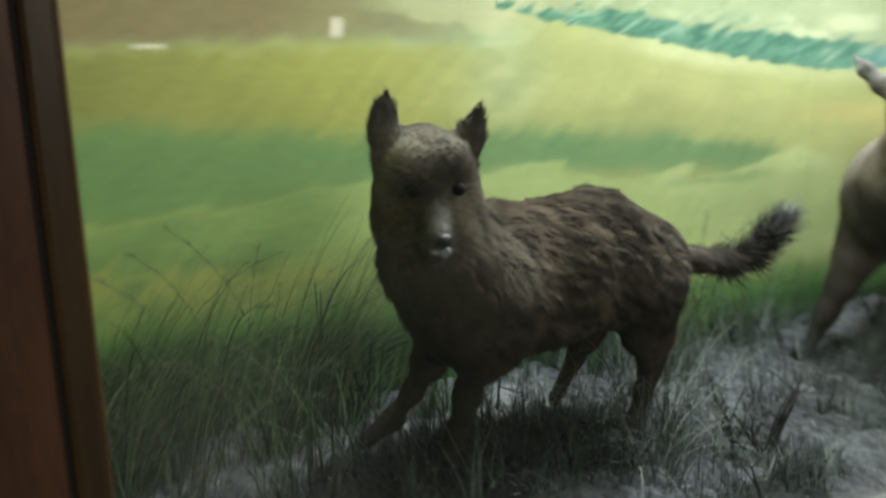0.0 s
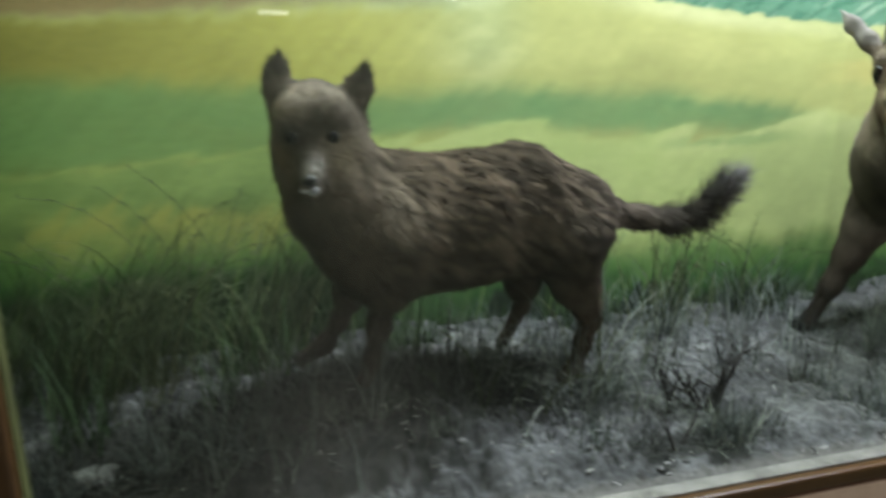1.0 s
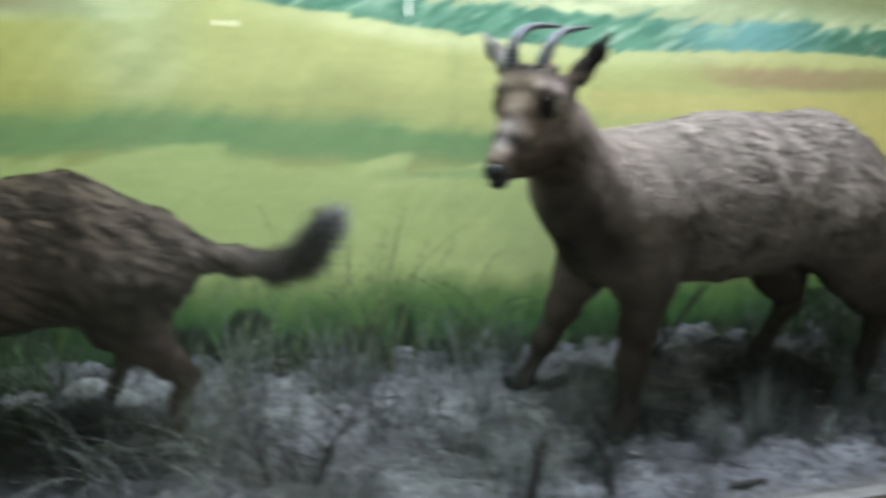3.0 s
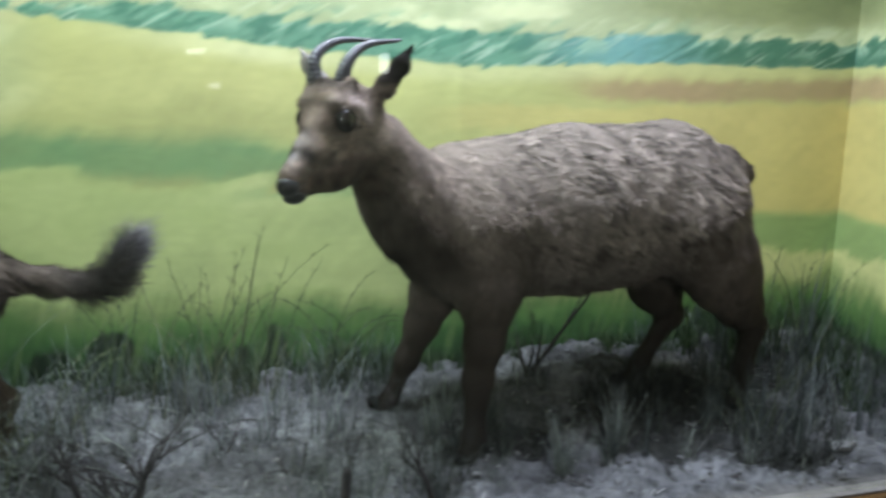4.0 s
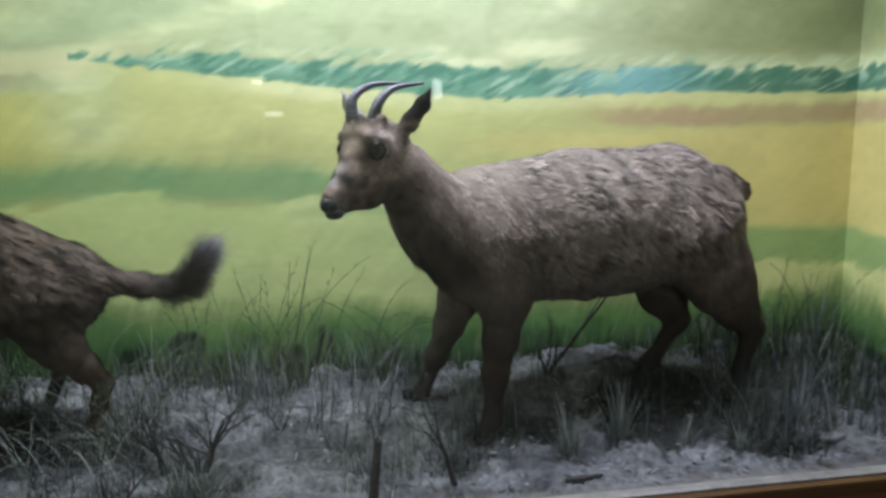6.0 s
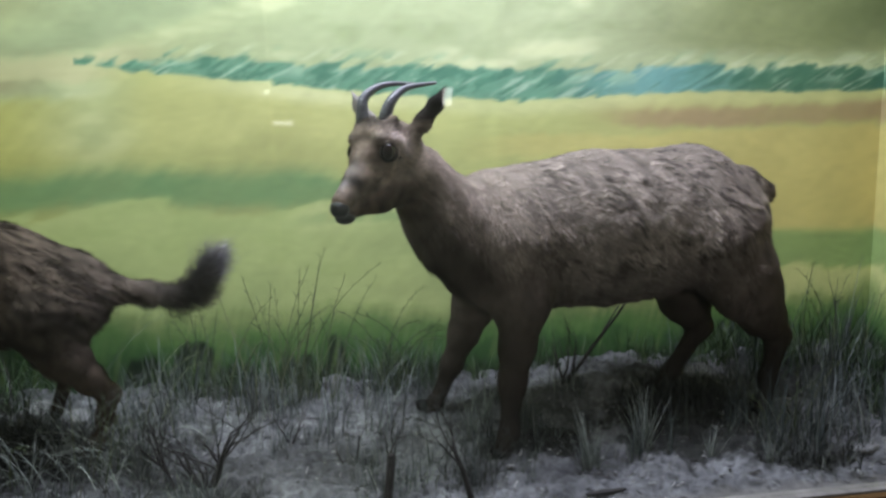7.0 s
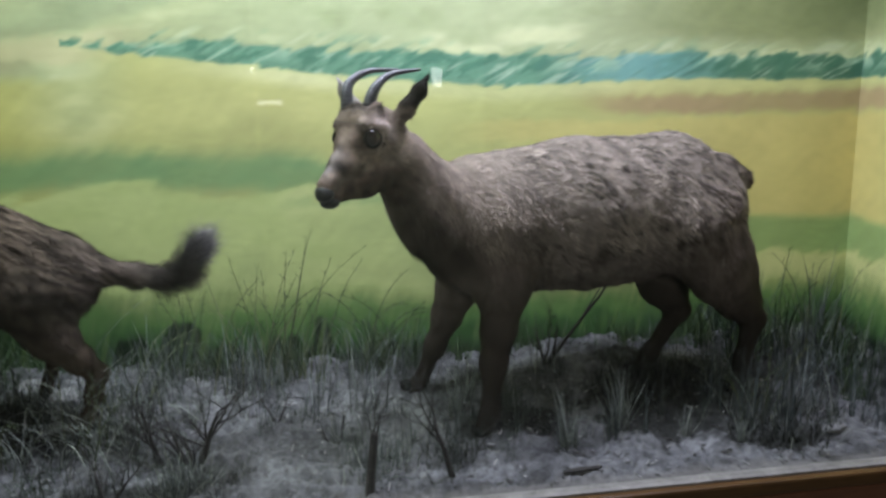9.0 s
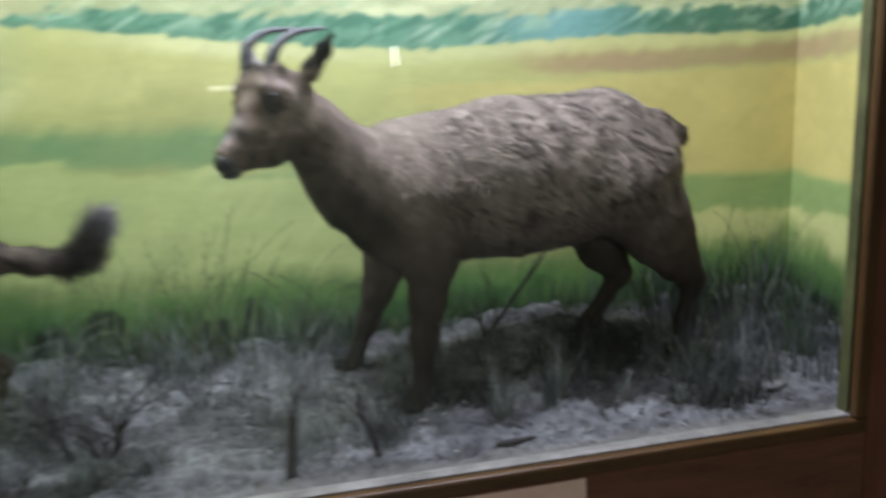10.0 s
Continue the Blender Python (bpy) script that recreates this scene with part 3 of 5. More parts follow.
def ground(name):
    nx, ny = 1000, 200
    x, y = np.meshgrid(np.linspace(CASE_X0 + 0.001, CASE_X1 + 0.02, nx), np.linspace(GLASS_Y + 0.0265, WALL_Y + 0.004, ny), indexing="ij")
    z = ground_height(x, y) + crumble(x, y)
    idx = np.arange(nx * ny).reshape(nx, ny)
    quads = np.stack([idx[:-1, :-1], idx[1:, :-1], idx[1:, 1:], idx[:-1, 1:]], -1).reshape(-1, 4)
    me = bpy.data.meshes.new(name)
    me.from_pydata(np.stack([x, y, z], -1).reshape(-1, 3).tolist(), [], quads.tolist())
    me.materials.append(M_SOIL)
    patchy, fine = fbm(x * 13 + 2, y * 15, 4), fbm(x * 60, y * 60, 3)
    crack = step(0.16, 0.03, np.abs(fbm(x * 46 + 3, y * 52, 3) - 0.5) * 2)
    dust = fbm(x * 4.5 + 30, y * 7, 3)
    shade = (0.050 + 0.125 * step(0.25, 0.75, patchy * 0.5 + fine * 0.12 + dust * 0.38)) * (1 - 0.28 * crack)
    paint = shade[..., None] * np.array((0.98, 0.99, 1.03))
    dusty = step(0.905, 0.878, y + 0.03 * (fine - 0.5))
    paint = paint + (np.array((0.118, 0.112, 0.106)) * (0.6 + 0.8 * fine[..., None]) - paint) * (0.8 * dusty)[..., None]
    # dark patches: bare dark earth, and the animals' shadows painted into the soil
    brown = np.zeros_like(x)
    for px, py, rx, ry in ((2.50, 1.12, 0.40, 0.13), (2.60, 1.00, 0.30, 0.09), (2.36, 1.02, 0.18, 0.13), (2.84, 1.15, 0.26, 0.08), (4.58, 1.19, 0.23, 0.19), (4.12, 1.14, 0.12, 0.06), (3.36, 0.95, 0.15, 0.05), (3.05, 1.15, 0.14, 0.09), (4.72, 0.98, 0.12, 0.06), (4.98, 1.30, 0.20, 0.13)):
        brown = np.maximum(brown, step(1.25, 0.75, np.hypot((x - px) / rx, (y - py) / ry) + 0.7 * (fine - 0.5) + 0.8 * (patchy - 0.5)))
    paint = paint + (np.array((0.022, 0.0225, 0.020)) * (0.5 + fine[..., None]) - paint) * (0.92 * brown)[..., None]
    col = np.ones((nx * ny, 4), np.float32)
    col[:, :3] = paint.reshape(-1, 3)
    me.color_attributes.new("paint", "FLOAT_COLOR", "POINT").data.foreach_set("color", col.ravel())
    me.polygons.foreach_set("use_smooth", [True] * len(quads))
    return tagged(new(name, me), "crusty grey plaster earth rising to the back wall", "ground", kind="structure")


ground("ground")


# ---- stuffed animals ----
def surface(prims, lo, hi, h, k):
    """A smooth skin round tapered limbs. Each prim: a, b, ra, rb, flow, tint, squash axis, squash."""
    lo, hi = np.array(lo), np.array(hi)
    n = np.ceil((hi - lo) / h).astype(int) + 1
    ax = [lo[i] + h * np.arange(n[i]) for i in range(3)]
    X, Y, Z = np.meshgrid(*ax, indexing="ij")
    P = np.stack([X, Y, Z], -1).astype(np.float32)
    D = np.full(P.shape[:3], 1.0, np.float32)
    for p in prims:
        reach = max(p["ra"], p["rb"]) + 0.08
        pa, pb = np.minimum(p["a"], p["b"]) - reach, np.maximum(p["a"], p["b"]) + reach
        s = tuple(slice(max(0, int((pa[i] - lo[i]) / h)), min(n[i], int((pb[i] - lo[i]) / h) + 2)) for i in range(3))
        d = limb_distance(P[s], p)
        w = p["blend"] * k
        e = np.clip(0.5 + 0.5 * (D[s] - d) / w, 0, 1)
        D[s] = D[s] + (d - D[s]) * e - w * e * (1 - e)
    inside = D < 0
    cell = np.zeros(tuple(n - 1), bool)
    count = np.zeros(tuple(n - 1), np.int32)
    total = np.zeros(tuple(n - 1) + (3,), np.float32)
    corner = lambda o: tuple(slice(o[i], n[i] - 1 + o[i]) for i in range(3))
    offs = [(i, j, l) for i in (0, 1) for j in (0, 1) for l in (0, 1)]
    for o in offs:
        for axis in range(3):
            if o[axis]:
                continue
            o2 = tuple(o[i] + (i == axis) for i in range(3))
            a, b = D[corner(o)], D[corner(o2)]
            cross = (a < 0) != (b < 0)
            t = np.where(cross, a / np.where(cross, a - b, 1), 0)
            pt = np.stack([np.full(a.shape, float(o[i])) + (t if i == axis else 0) for i in range(3)], -1)
            total += pt * cross[..., None]
            count += cross
    cell = count > 0
    vid = np.full(cell.shape, -1, np.int64)
    vid[cell] = np.arange(cell.sum())
    base = np.argwhere(cell)
    verts = lo + h * (base + total[cell] / count[cell][:, None])
    quads = []
    for axis in range(3):
        o1, o2 = [(a) for a in range(3) if a != axis]
        sl = [slice(1, n[i] - 1) for i in range(3)]
        sa, sb = list(sl), list(sl)
        sa[axis], sb[axis] = slice(0, n[axis] - 1), slice(1, n[axis])
        a, b = inside[tuple(sa)], inside[tuple(sb)]
        idx = np.argwhere(a != b)
        flip = a[a != b]
        pos = idx.copy()
        for o in (o1, o2):
            pos[:, o] += 1
        ring = []
        for d1, d2 in ((1, 1), (0, 1), (0, 0), (1, 0)):
            q = pos.copy()
            q[:, o1] -= d1
            q[:, o2] -= d2
            ring.append(vid[q[:, 0], q[:, 1], q[:, 2]])
        q = np.stack(ring, -1)
        if axis == 1:
            flip = ~flip
        q[~flip] = q[~flip][:, ::-1]
        quads.append(q)
    return verts, np.vstack(quads)


def limb_distance(P, p):
    a, b = np.array(p["a"], np.float32), np.array(p["b"], np.float32)
    ab = b - a
    q = P - a
    t = np.clip((q @ ab) / max(float(ab @ ab), 1e-9), 0, 1)
    r = q - t[..., None] * ab
    if p["squash"] != 1:
        ax = np.array(p["axis"], np.float32)
        ax = ax / np.linalg.norm(ax)
        along = r @ ax
        r = r + (along * (1 / p["squash"] - 1))[..., None] * ax
    return np.sqrt((r * r).sum(-1)) - (p["ra"] + t * (p["rb"] - p["ra"]))


def limb(a, b, ra, rb, tint, flow=None, axis=(0, 1, 0), squash=1.0, hair=1.0, blend=1.0):
    d = np.array(b, float) - np.array(a, float) if flow is None else np.array(flow, float)
    return dict(a=np.array(a, float), b=np.array(b, float), ra=ra, rb=rb, tint=np.array(tint), flow=d / max(np.linalg.norm(d), 1e-6), axis=axis, squash=squash, hair=hair, blend=blend)


def chain(points, radii, tint, **more):
    return [limb(points[i], points[i + 1], radii[i], radii[i + 1], tint, **more) for i in range(len(points) - 1)]


def coat(verts, prims, spread=0.026):
    """Colour, flow of the hair and its length at each place of the skin."""
    w = np.stack([np.exp(-np.maximum(limb_distance(verts.astype(np.float32), p), -0.01) / spread) for p in prims], -1)
    w = w / w.sum(-1, keepdims=True)
    return w @ np.stack([p["tint"] for p in prims]), w @ np.stack([p["flow"] for p in prims]), w @ np.array([p["hair"] for p in prims])


def stuffed(name, prims, lo, hi, h, k, hairs, length, width, clumps, shade, fleck, label, category, seed, extras):
    """A stuffed animal as one mesh: skin, hair lying in tufts, and the extras (eyes, nose, horns)."""
    rng = np.random.default_rng(seed)
    verts, quads = surface(prims, lo, hi, h, k)
    tint, flow, hair = coat(verts, prims)
    tint = shade(verts, tint, rng)
    p = verts[quads]
    cr = np.cross(p[:, 2] - p[:, 0], p[:, 3] - p[:, 1])
    area = np.linalg.norm(cr, axis=1)
    normal = cr / np.maximum(area, 1e-12)[:, None]
    fh = hair[quads].mean(1)
    dense = area * (fh > 0.05) * np.where(fh < 0.45, 3.0, 1.0)
    pick = rng.choice(len(quads), hairs, p=dense / dense.sum())
    w = rng.dirichlet((1, 1, 1, 1), hairs)
    root = (p[pick] * w[..., None]).sum(1)
    nrm = normal[pick]
    x, y, z = root.T

    def swirl(f):
        return (np.stack([fbm(x * f + 3, z * f + y * f * 0.6), fbm(y * f + z * 5, x * f), fbm(z * f + 7, x * f + y * f * 0.6)], -1) - 0.5) * 2

    fl = flow[quads[pick]].mean(1) + rng.normal(0, 0.13, (hairs, 3)) + 0.25 * swirl(13) + 0.42 * swirl(42)
    fl = fl - nrm * (fl * nrm).sum(1, keepdims=True)
    fl /= np.maximum(np.linalg.norm(fl, axis=1, keepdims=True), 1e-6)
    side = np.cross(nrm, fl)
    big = ((np.arange(hairs) < clumps) & (fh[pick] > 0.75) & (fh[pick] < 1.25))[:, None]
    fluff = step(1.2, 1.6, fh[pick])[:, None]
    L = (length * fh[pick] * rng.uniform(0.55, 1.3, hairs))[:, None] * np.where(big, 1.5, 1.0)
    W = (width * rng.uniform(0.5, 1.25, hairs))[:, None] * np.sqrt(np.clip(fh[pick], 0.35, 1.5))[:, None] * np.where(big, 1.3, 1.0)
    tuft = fbm(x * 48 + z * 20, z * 48 + y * 48, 2)
    lift = rng.uniform(0.04, 0.20, hairs)[:, None] + 0.22 * step(0.5, 0.75, tuft)[:, None] + fluff * rng.uniform(0.0, 0.55, hairs)[:, None]
    W = W * (1 - 0.5 * fluff)
    r0 = root - nrm * 0.001
    mid = root + fl * L * 0.5 + nrm * L * lift * 0.8
    tip = root + fl * L + nrm * L * lift * rng.uniform(0.3, 1.2, hairs)[:, None] - np.array([0, 0, 0.12]) * L
    hv = np.stack([r0 - side * W, r0 + side * W, mid - side * W * 0.8, mid + side * W * 0.8, tip], 1).reshape(-1, 3)
    base = len(verts) + 5 * np.arange(hairs)[:, None]
    hq = base + np.array([[0, 1, 3, 2]])
    ht = base + np.array([[2, 3, 4]])
    mottle = fbm(x * 38 + y * 30, z * 30 - y * 24 + 60, 3) + 0.6 * fbm(x * 95 + z * 30, z * 95 + y * 80, 2)
    shade_h = np.clip(rng.normal(1.0, 0.15, hairs), 0.6, 1.5) * fleck(root) * (1 + 0.75 * (mottle - 0.8))
    hc = shade(root, coat(root, prims)[0], rng) * shade_h[:, None]
    # roots, like the skin below, painted darker as shade between the hairs
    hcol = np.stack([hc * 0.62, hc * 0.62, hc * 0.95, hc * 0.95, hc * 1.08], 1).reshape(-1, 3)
    bm = bmesh.new()
    extras(bm)
    bm.verts.index_update()
    ev = np.array([v.co for v in bm.verts]).reshape(-1, 3)
    ef = [[v.index + len(verts) + len(hv) for v in f.verts] for f in bm.faces]
    em = [f.material_index for f in bm.faces]
    bm.free()
    me = bpy.data.meshes.new(name)
    me.from_pydata(np.vstack([verts, hv, ev]).tolist(), [], quads.tolist() + hq.tolist() + ht.tolist() + ef)
    for m in (M_COAT, M_HAIR, M_HORN, M_NOSE, M_EYE, M_PALE_NOSE, M_LID, M_LID_SKIN):
        me.materials.append(m)
    me.polygons.foreach_set("material_index", [0] * len(quads) + [1] * (2 * hairs) + em)
    me.polygons.foreach_set("use_smooth", [True] * len(quads) + [False] * (2 * hairs) + [True] * len(ef))
    col = np.ones((len(verts) + len(hv) + len(ev), 4), np.float32)
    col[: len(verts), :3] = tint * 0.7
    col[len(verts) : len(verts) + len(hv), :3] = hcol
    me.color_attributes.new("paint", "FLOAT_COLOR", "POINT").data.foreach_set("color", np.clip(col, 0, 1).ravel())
    return tagged(new(name, me), label, category)


def ball(bm, place, r, mat, scale=(1, 1, 1), turn=0):
    made = bmesh.ops.create_uvsphere(bm, u_segments=16, v_segments=10, radius=r, matrix=Matrix.Translation(place) @ Matrix.Rotation(turn, 4, "Z") @ Matrix.Diagonal((*scale, 1)))
    for f in {f for v in made["verts"] for f in v.link_faces}:
        f.material_index = mat


def spline(points, n):
    """A smooth curve through points."""
    pts = [Vector(p) for p in points]
    pts = [2 * pts[0] - pts[1]] + pts + [2 * pts[-1] - pts[-2]]
    out = []
    for i in range(1, len(pts) - 2):
        a, b, c, d = pts[i - 1 : i + 3]
        for s in range(n):
            t = s / n
            out.append(0.5 * ((2 * b) + (c - a) * t + (2 * a - 5 * b + 4 * c - d) * t * t + (3 * b - a - 3 * c + d) * t ** 3))
    return out + [pts[-2]]


def horn(bm, points, r0, r1):
    c = spline(points, 14)
    n = len(c)
    radii = [(r0 + (r1 - r0) * i / (n - 1)) * (1 + (0.10 * math.cos(i * 2.1) if i < n * 0.72 else 0)) for i in range(n)]
    start = len(bm.faces)
    tube(bm, c, radii, 10)
    bm.faces.ensure_lookup_table()
    for f in bm.faces[start:]:
        f.material_index = 2


def goral():
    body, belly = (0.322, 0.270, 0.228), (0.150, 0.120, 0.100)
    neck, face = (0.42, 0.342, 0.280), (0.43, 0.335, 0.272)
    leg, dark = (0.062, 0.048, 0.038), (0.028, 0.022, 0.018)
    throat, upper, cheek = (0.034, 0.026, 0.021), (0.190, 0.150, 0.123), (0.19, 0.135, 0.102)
    back = (0.9, 0.0, -0.5)
    fwd, lat = np.array([-0.7507, -0.6606, 0.0]), np.array([0.6606, -0.7507, 0.0])
    mid = np.array([3.82, 1.035, 0.0])
    H = lambda s, l, z: mid + fwd * s + lat * l + np.array([0, 0, z])
    p = []
    p += chain([(4.10, 1.215, 1.180), (4.32, 1.235, 1.188), (4.56, 1.25, 1.205), (4.645, 1.255, 1.19)], [0.148, 0.168, 0.155, 0.118], body, flow=back, squash=0.84)
    # belly and its hair fringe tinted dark to paint in the shade below
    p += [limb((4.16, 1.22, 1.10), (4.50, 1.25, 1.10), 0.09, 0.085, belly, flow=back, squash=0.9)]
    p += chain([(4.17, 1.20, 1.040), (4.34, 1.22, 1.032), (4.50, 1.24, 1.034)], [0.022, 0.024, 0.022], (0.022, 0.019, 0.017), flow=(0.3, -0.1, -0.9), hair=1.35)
    p += chain([(4.705, 1.262, 1.278), (4.770, 1.272, 1.246)], [0.034, 0.027], (0.07, 0.048, 0.036), hair=0.6)
    p += chain([(3.895, 1.085, 1.325), (3.96, 1.14, 1.235), (4.06, 1.2, 1.175)], [0.063, 0.085, 0.125], neck, squash=0.9, flow=(0.6, 0.2, -0.8), hair=0.66)
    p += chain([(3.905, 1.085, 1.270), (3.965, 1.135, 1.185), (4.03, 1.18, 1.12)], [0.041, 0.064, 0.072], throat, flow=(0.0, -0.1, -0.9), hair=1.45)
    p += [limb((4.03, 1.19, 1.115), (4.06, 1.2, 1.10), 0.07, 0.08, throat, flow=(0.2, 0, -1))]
    # head
    up = (0.55, 0.5, 0.5)
    p += [limb(H(-0.050, 0, 1.378), H(0.0, 0, 1.380), 0.055, 0.040, face, flow=up, hair=0.55, blend=0.5)]
    p += [limb(H(0.004, -0.020, 1.406), H(0.004, 0.020, 1.406), 0.027, 0.027, face, flow=(0.5, 0.5, 0.7), hair=0.6, blend=0.5)]
    p += [limb(H(0.008, 0, 1.355), H(0.046, 0, 1.325), 0.043, 0.030, face, flow=up, hair=0.42, blend=0.5)]
    p += [limb(H(0.046, 0, 1.325), H(0.096, 0, 1.288), 0.028, 0.0175, face, flow=up, hair=0.25, blend=0.4)]
    p += [limb(H(-0.045, 0, 1.312), H(0.000, 0, 1.294), 0.046, 0.036, cheek, flow=(0.55, 0.5, 0.1), axis=lat, squash=0.9, hair=0.35, blend=0.5)]
    p += [limb(H(0.000, 0, 1.294), H(0.088, 0, 1.266), 0.034, 0.0145, cheek, flow=(0.55, 0.5, 0.1), axis=lat, squash=0.8, hair=0.25, blend=0.5)]
    for w in (1, -1):
        p += [limb(H(0.030, 0.021 * w, 1.362), H(0.006, 0.026 * w, 1.394), 0.017, 0.017, face, flow=(0.5, 0.5, 0.2), hair=0.3, blend=0.5)]
        p += [limb(H(0.026, 0.039 * w, 1.3985), H(-0.014, 0.046 * w, 1.392), 0.010, 0.010, (0.42, 0.35, 0.30), flow=(0.5, 0.5, 0), hair=0.3, blend=0.5)]
        p += [limb(H(-0.022, 0.040 * w, 1.370), H(-0.040, 0.040 * w, 1.360), 0.011, 0.012, (0.36, 0.28, 0.22), flow=(0.5, 0.5, 0), hair=0.4, blend=0.5)]
    near_ear = [H(-0.054, 0.040, 1.400), H(-0.066, 0.060, 1.428), H(-0.084, 0.080, 1.462), H(-0.097, 0.093, 1.494)]
    far_ear = [H(-0.046, -0.042, 1.402), H(-0.050, -0.072, 1.436), H(-0.052, -0.103, 1.468), H(-0.055, -0.128, 1.498)]
    for ear, inner in ((near_ear, dark), (far_ear, (0.40, 0.36, 0.34))):
        p += [limb(ear[0], ear[1], 0.014, 0.0165, (0.22, 0.17, 0.14), axis=(0.5, 0.75, 0.3), squash=0.55, hair=0.3, blend=0.5)]
        p += [limb(ear[1], ear[2], 0.0165, 0.0150, inner, axis=(0.5, 0.75, 0.3), squash=0.45, hair=0.3, blend=0.5)]
        p += [limb(ear[2], ear[3], 0.015, 0.003, inner, axis=(0.5, 0.75, 0.3), squash=0.45, hair=0.3, blend=0.5)]
    # tufts of the crown and the crest of the nape
    for s, l in ((0.012, -0.030), (0.016, 0.0), (-0.004, 0.034), (-0.020, 0.020), (-0.03, 0.0)):
        p += [limb(H(s, l, 1.418), H(s - 0.006, l, 1.432), 0.012, 0.009, (0.10, 0.070, 0.052), flow=(0.3, 0.3, 1), hair=1.0, blend=0.5)]
    p += [limb((3.975, 1.145, 1.300), (4.005, 1.165, 1.292), 0.016, 0.022, (0.075, 0.055, 0.046), flow=(0.8, 0.3, 0.3), hair=0.9, blend=0.5)]
    # legs
    down = dict(flow=(0.15, 0, -1), hair=0.5)
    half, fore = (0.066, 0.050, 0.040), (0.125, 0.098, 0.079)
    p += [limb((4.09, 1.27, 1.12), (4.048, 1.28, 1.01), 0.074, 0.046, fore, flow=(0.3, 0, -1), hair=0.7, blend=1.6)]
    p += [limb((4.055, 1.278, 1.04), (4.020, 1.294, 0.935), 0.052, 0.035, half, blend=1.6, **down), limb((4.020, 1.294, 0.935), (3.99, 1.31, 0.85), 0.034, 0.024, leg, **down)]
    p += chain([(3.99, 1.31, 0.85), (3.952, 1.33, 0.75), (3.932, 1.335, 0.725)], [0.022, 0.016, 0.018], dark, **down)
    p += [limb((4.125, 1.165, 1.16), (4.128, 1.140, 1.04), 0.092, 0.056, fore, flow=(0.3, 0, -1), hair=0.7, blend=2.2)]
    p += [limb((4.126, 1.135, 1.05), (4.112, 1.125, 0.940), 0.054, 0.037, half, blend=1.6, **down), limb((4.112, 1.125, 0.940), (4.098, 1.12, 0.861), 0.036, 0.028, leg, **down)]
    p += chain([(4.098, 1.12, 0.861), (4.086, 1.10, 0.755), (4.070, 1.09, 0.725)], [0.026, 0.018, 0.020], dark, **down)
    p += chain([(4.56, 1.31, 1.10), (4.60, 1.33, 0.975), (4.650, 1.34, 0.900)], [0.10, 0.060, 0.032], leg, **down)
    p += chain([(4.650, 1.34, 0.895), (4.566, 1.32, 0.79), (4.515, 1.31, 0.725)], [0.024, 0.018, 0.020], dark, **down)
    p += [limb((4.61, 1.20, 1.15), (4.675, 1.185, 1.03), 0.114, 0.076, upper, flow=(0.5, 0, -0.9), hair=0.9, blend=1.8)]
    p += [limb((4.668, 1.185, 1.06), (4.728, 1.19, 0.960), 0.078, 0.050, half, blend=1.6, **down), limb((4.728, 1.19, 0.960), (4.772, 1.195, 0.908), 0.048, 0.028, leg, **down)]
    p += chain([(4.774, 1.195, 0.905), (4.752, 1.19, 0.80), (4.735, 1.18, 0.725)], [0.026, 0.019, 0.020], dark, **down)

    def shade(v, tint, rng):
        x, y, z = v.T
        q = v - mid
        s, l = q @ fwd, q @ lat
        al = np.abs(l)

        def spot(a, b, c, r, amount, colour=(0.012, 0.009, 0.008)):
            w = np.exp(-((s - a) ** 2 + (0.35 if b > 0.025 else 1.0) * (al - b) ** 2 + (z - c) ** 2) / r ** 2)[:, None] * amount
            return tint + (np.array(colour) - tint) * w

        streak = fbm(x * 55 + z * 30, z * 22 - x * 18 + 40, 3)
        flank = step(1.03, 1.2, z) * step(4.10, 4.3, x)
        tint = tint * (1 + (streak[:, None] - 0.5) * 0.6 * flank[:, None])
        patch = fbm(x * 75 + y * 50, z * 75, 3)
        on_head = step(-0.11, -0.07, s)
        tint = tint * (1 + (patch[:, None] - 0.5) * 2.0 * on_head[:, None])
        # dark fore side of the neck: coat marking, deepened with painted shade
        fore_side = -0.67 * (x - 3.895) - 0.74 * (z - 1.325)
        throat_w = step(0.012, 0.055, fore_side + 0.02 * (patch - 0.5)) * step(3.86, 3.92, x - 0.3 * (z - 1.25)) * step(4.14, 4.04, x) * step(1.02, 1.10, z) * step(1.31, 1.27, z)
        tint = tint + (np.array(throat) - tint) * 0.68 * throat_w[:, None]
        # eye ring and the dark gland before it
        tint = spot(0.020, 0.048, 1.368, 0.023, 0.92, (0.016, 0.010, 0.009))
        tint = spot(0.040, 0.034, 1.368, 0.018, 0.75, (0.045, 0.028, 0.020))
        tint = spot(0.040, 0.030, 1.340, 0.014, 0.5, (0.05, 0.034, 0.026))
        tint = spot(-0.034, 0.050, 1.362, 0.007, 0.8)
        # rust patches of brow and muzzle, bluish sheen painted on the bridge
        tint = spot(0.036, 0.030, 1.380, 0.016, 0.65, (0.085, 0.048, 0.034))
        tint = spot(0.055, 0.028, 1.312, 0.016, 0.7, (0.13, 0.085, 0.062))
        tint = spot(0.066, 0.0, 1.338, 0.018, 0.6, (0.28, 0.27, 0.285))
        tint = spot(0.088, 0.0, 1.315, 0.013, 0.8, (0.20, 0.20, 0.22))
        tint = spot(0.072, 0.020, 1.316, 0.012, 0.9, (0.025, 0.022, 0.024))
        tint = spot(0.098, 0.014, 1.266, 0.020, 0.9)
        tint = spot(0.002, 0.052, 1.403, 0.012, 1.0, (0.74, 0.60, 0.54))
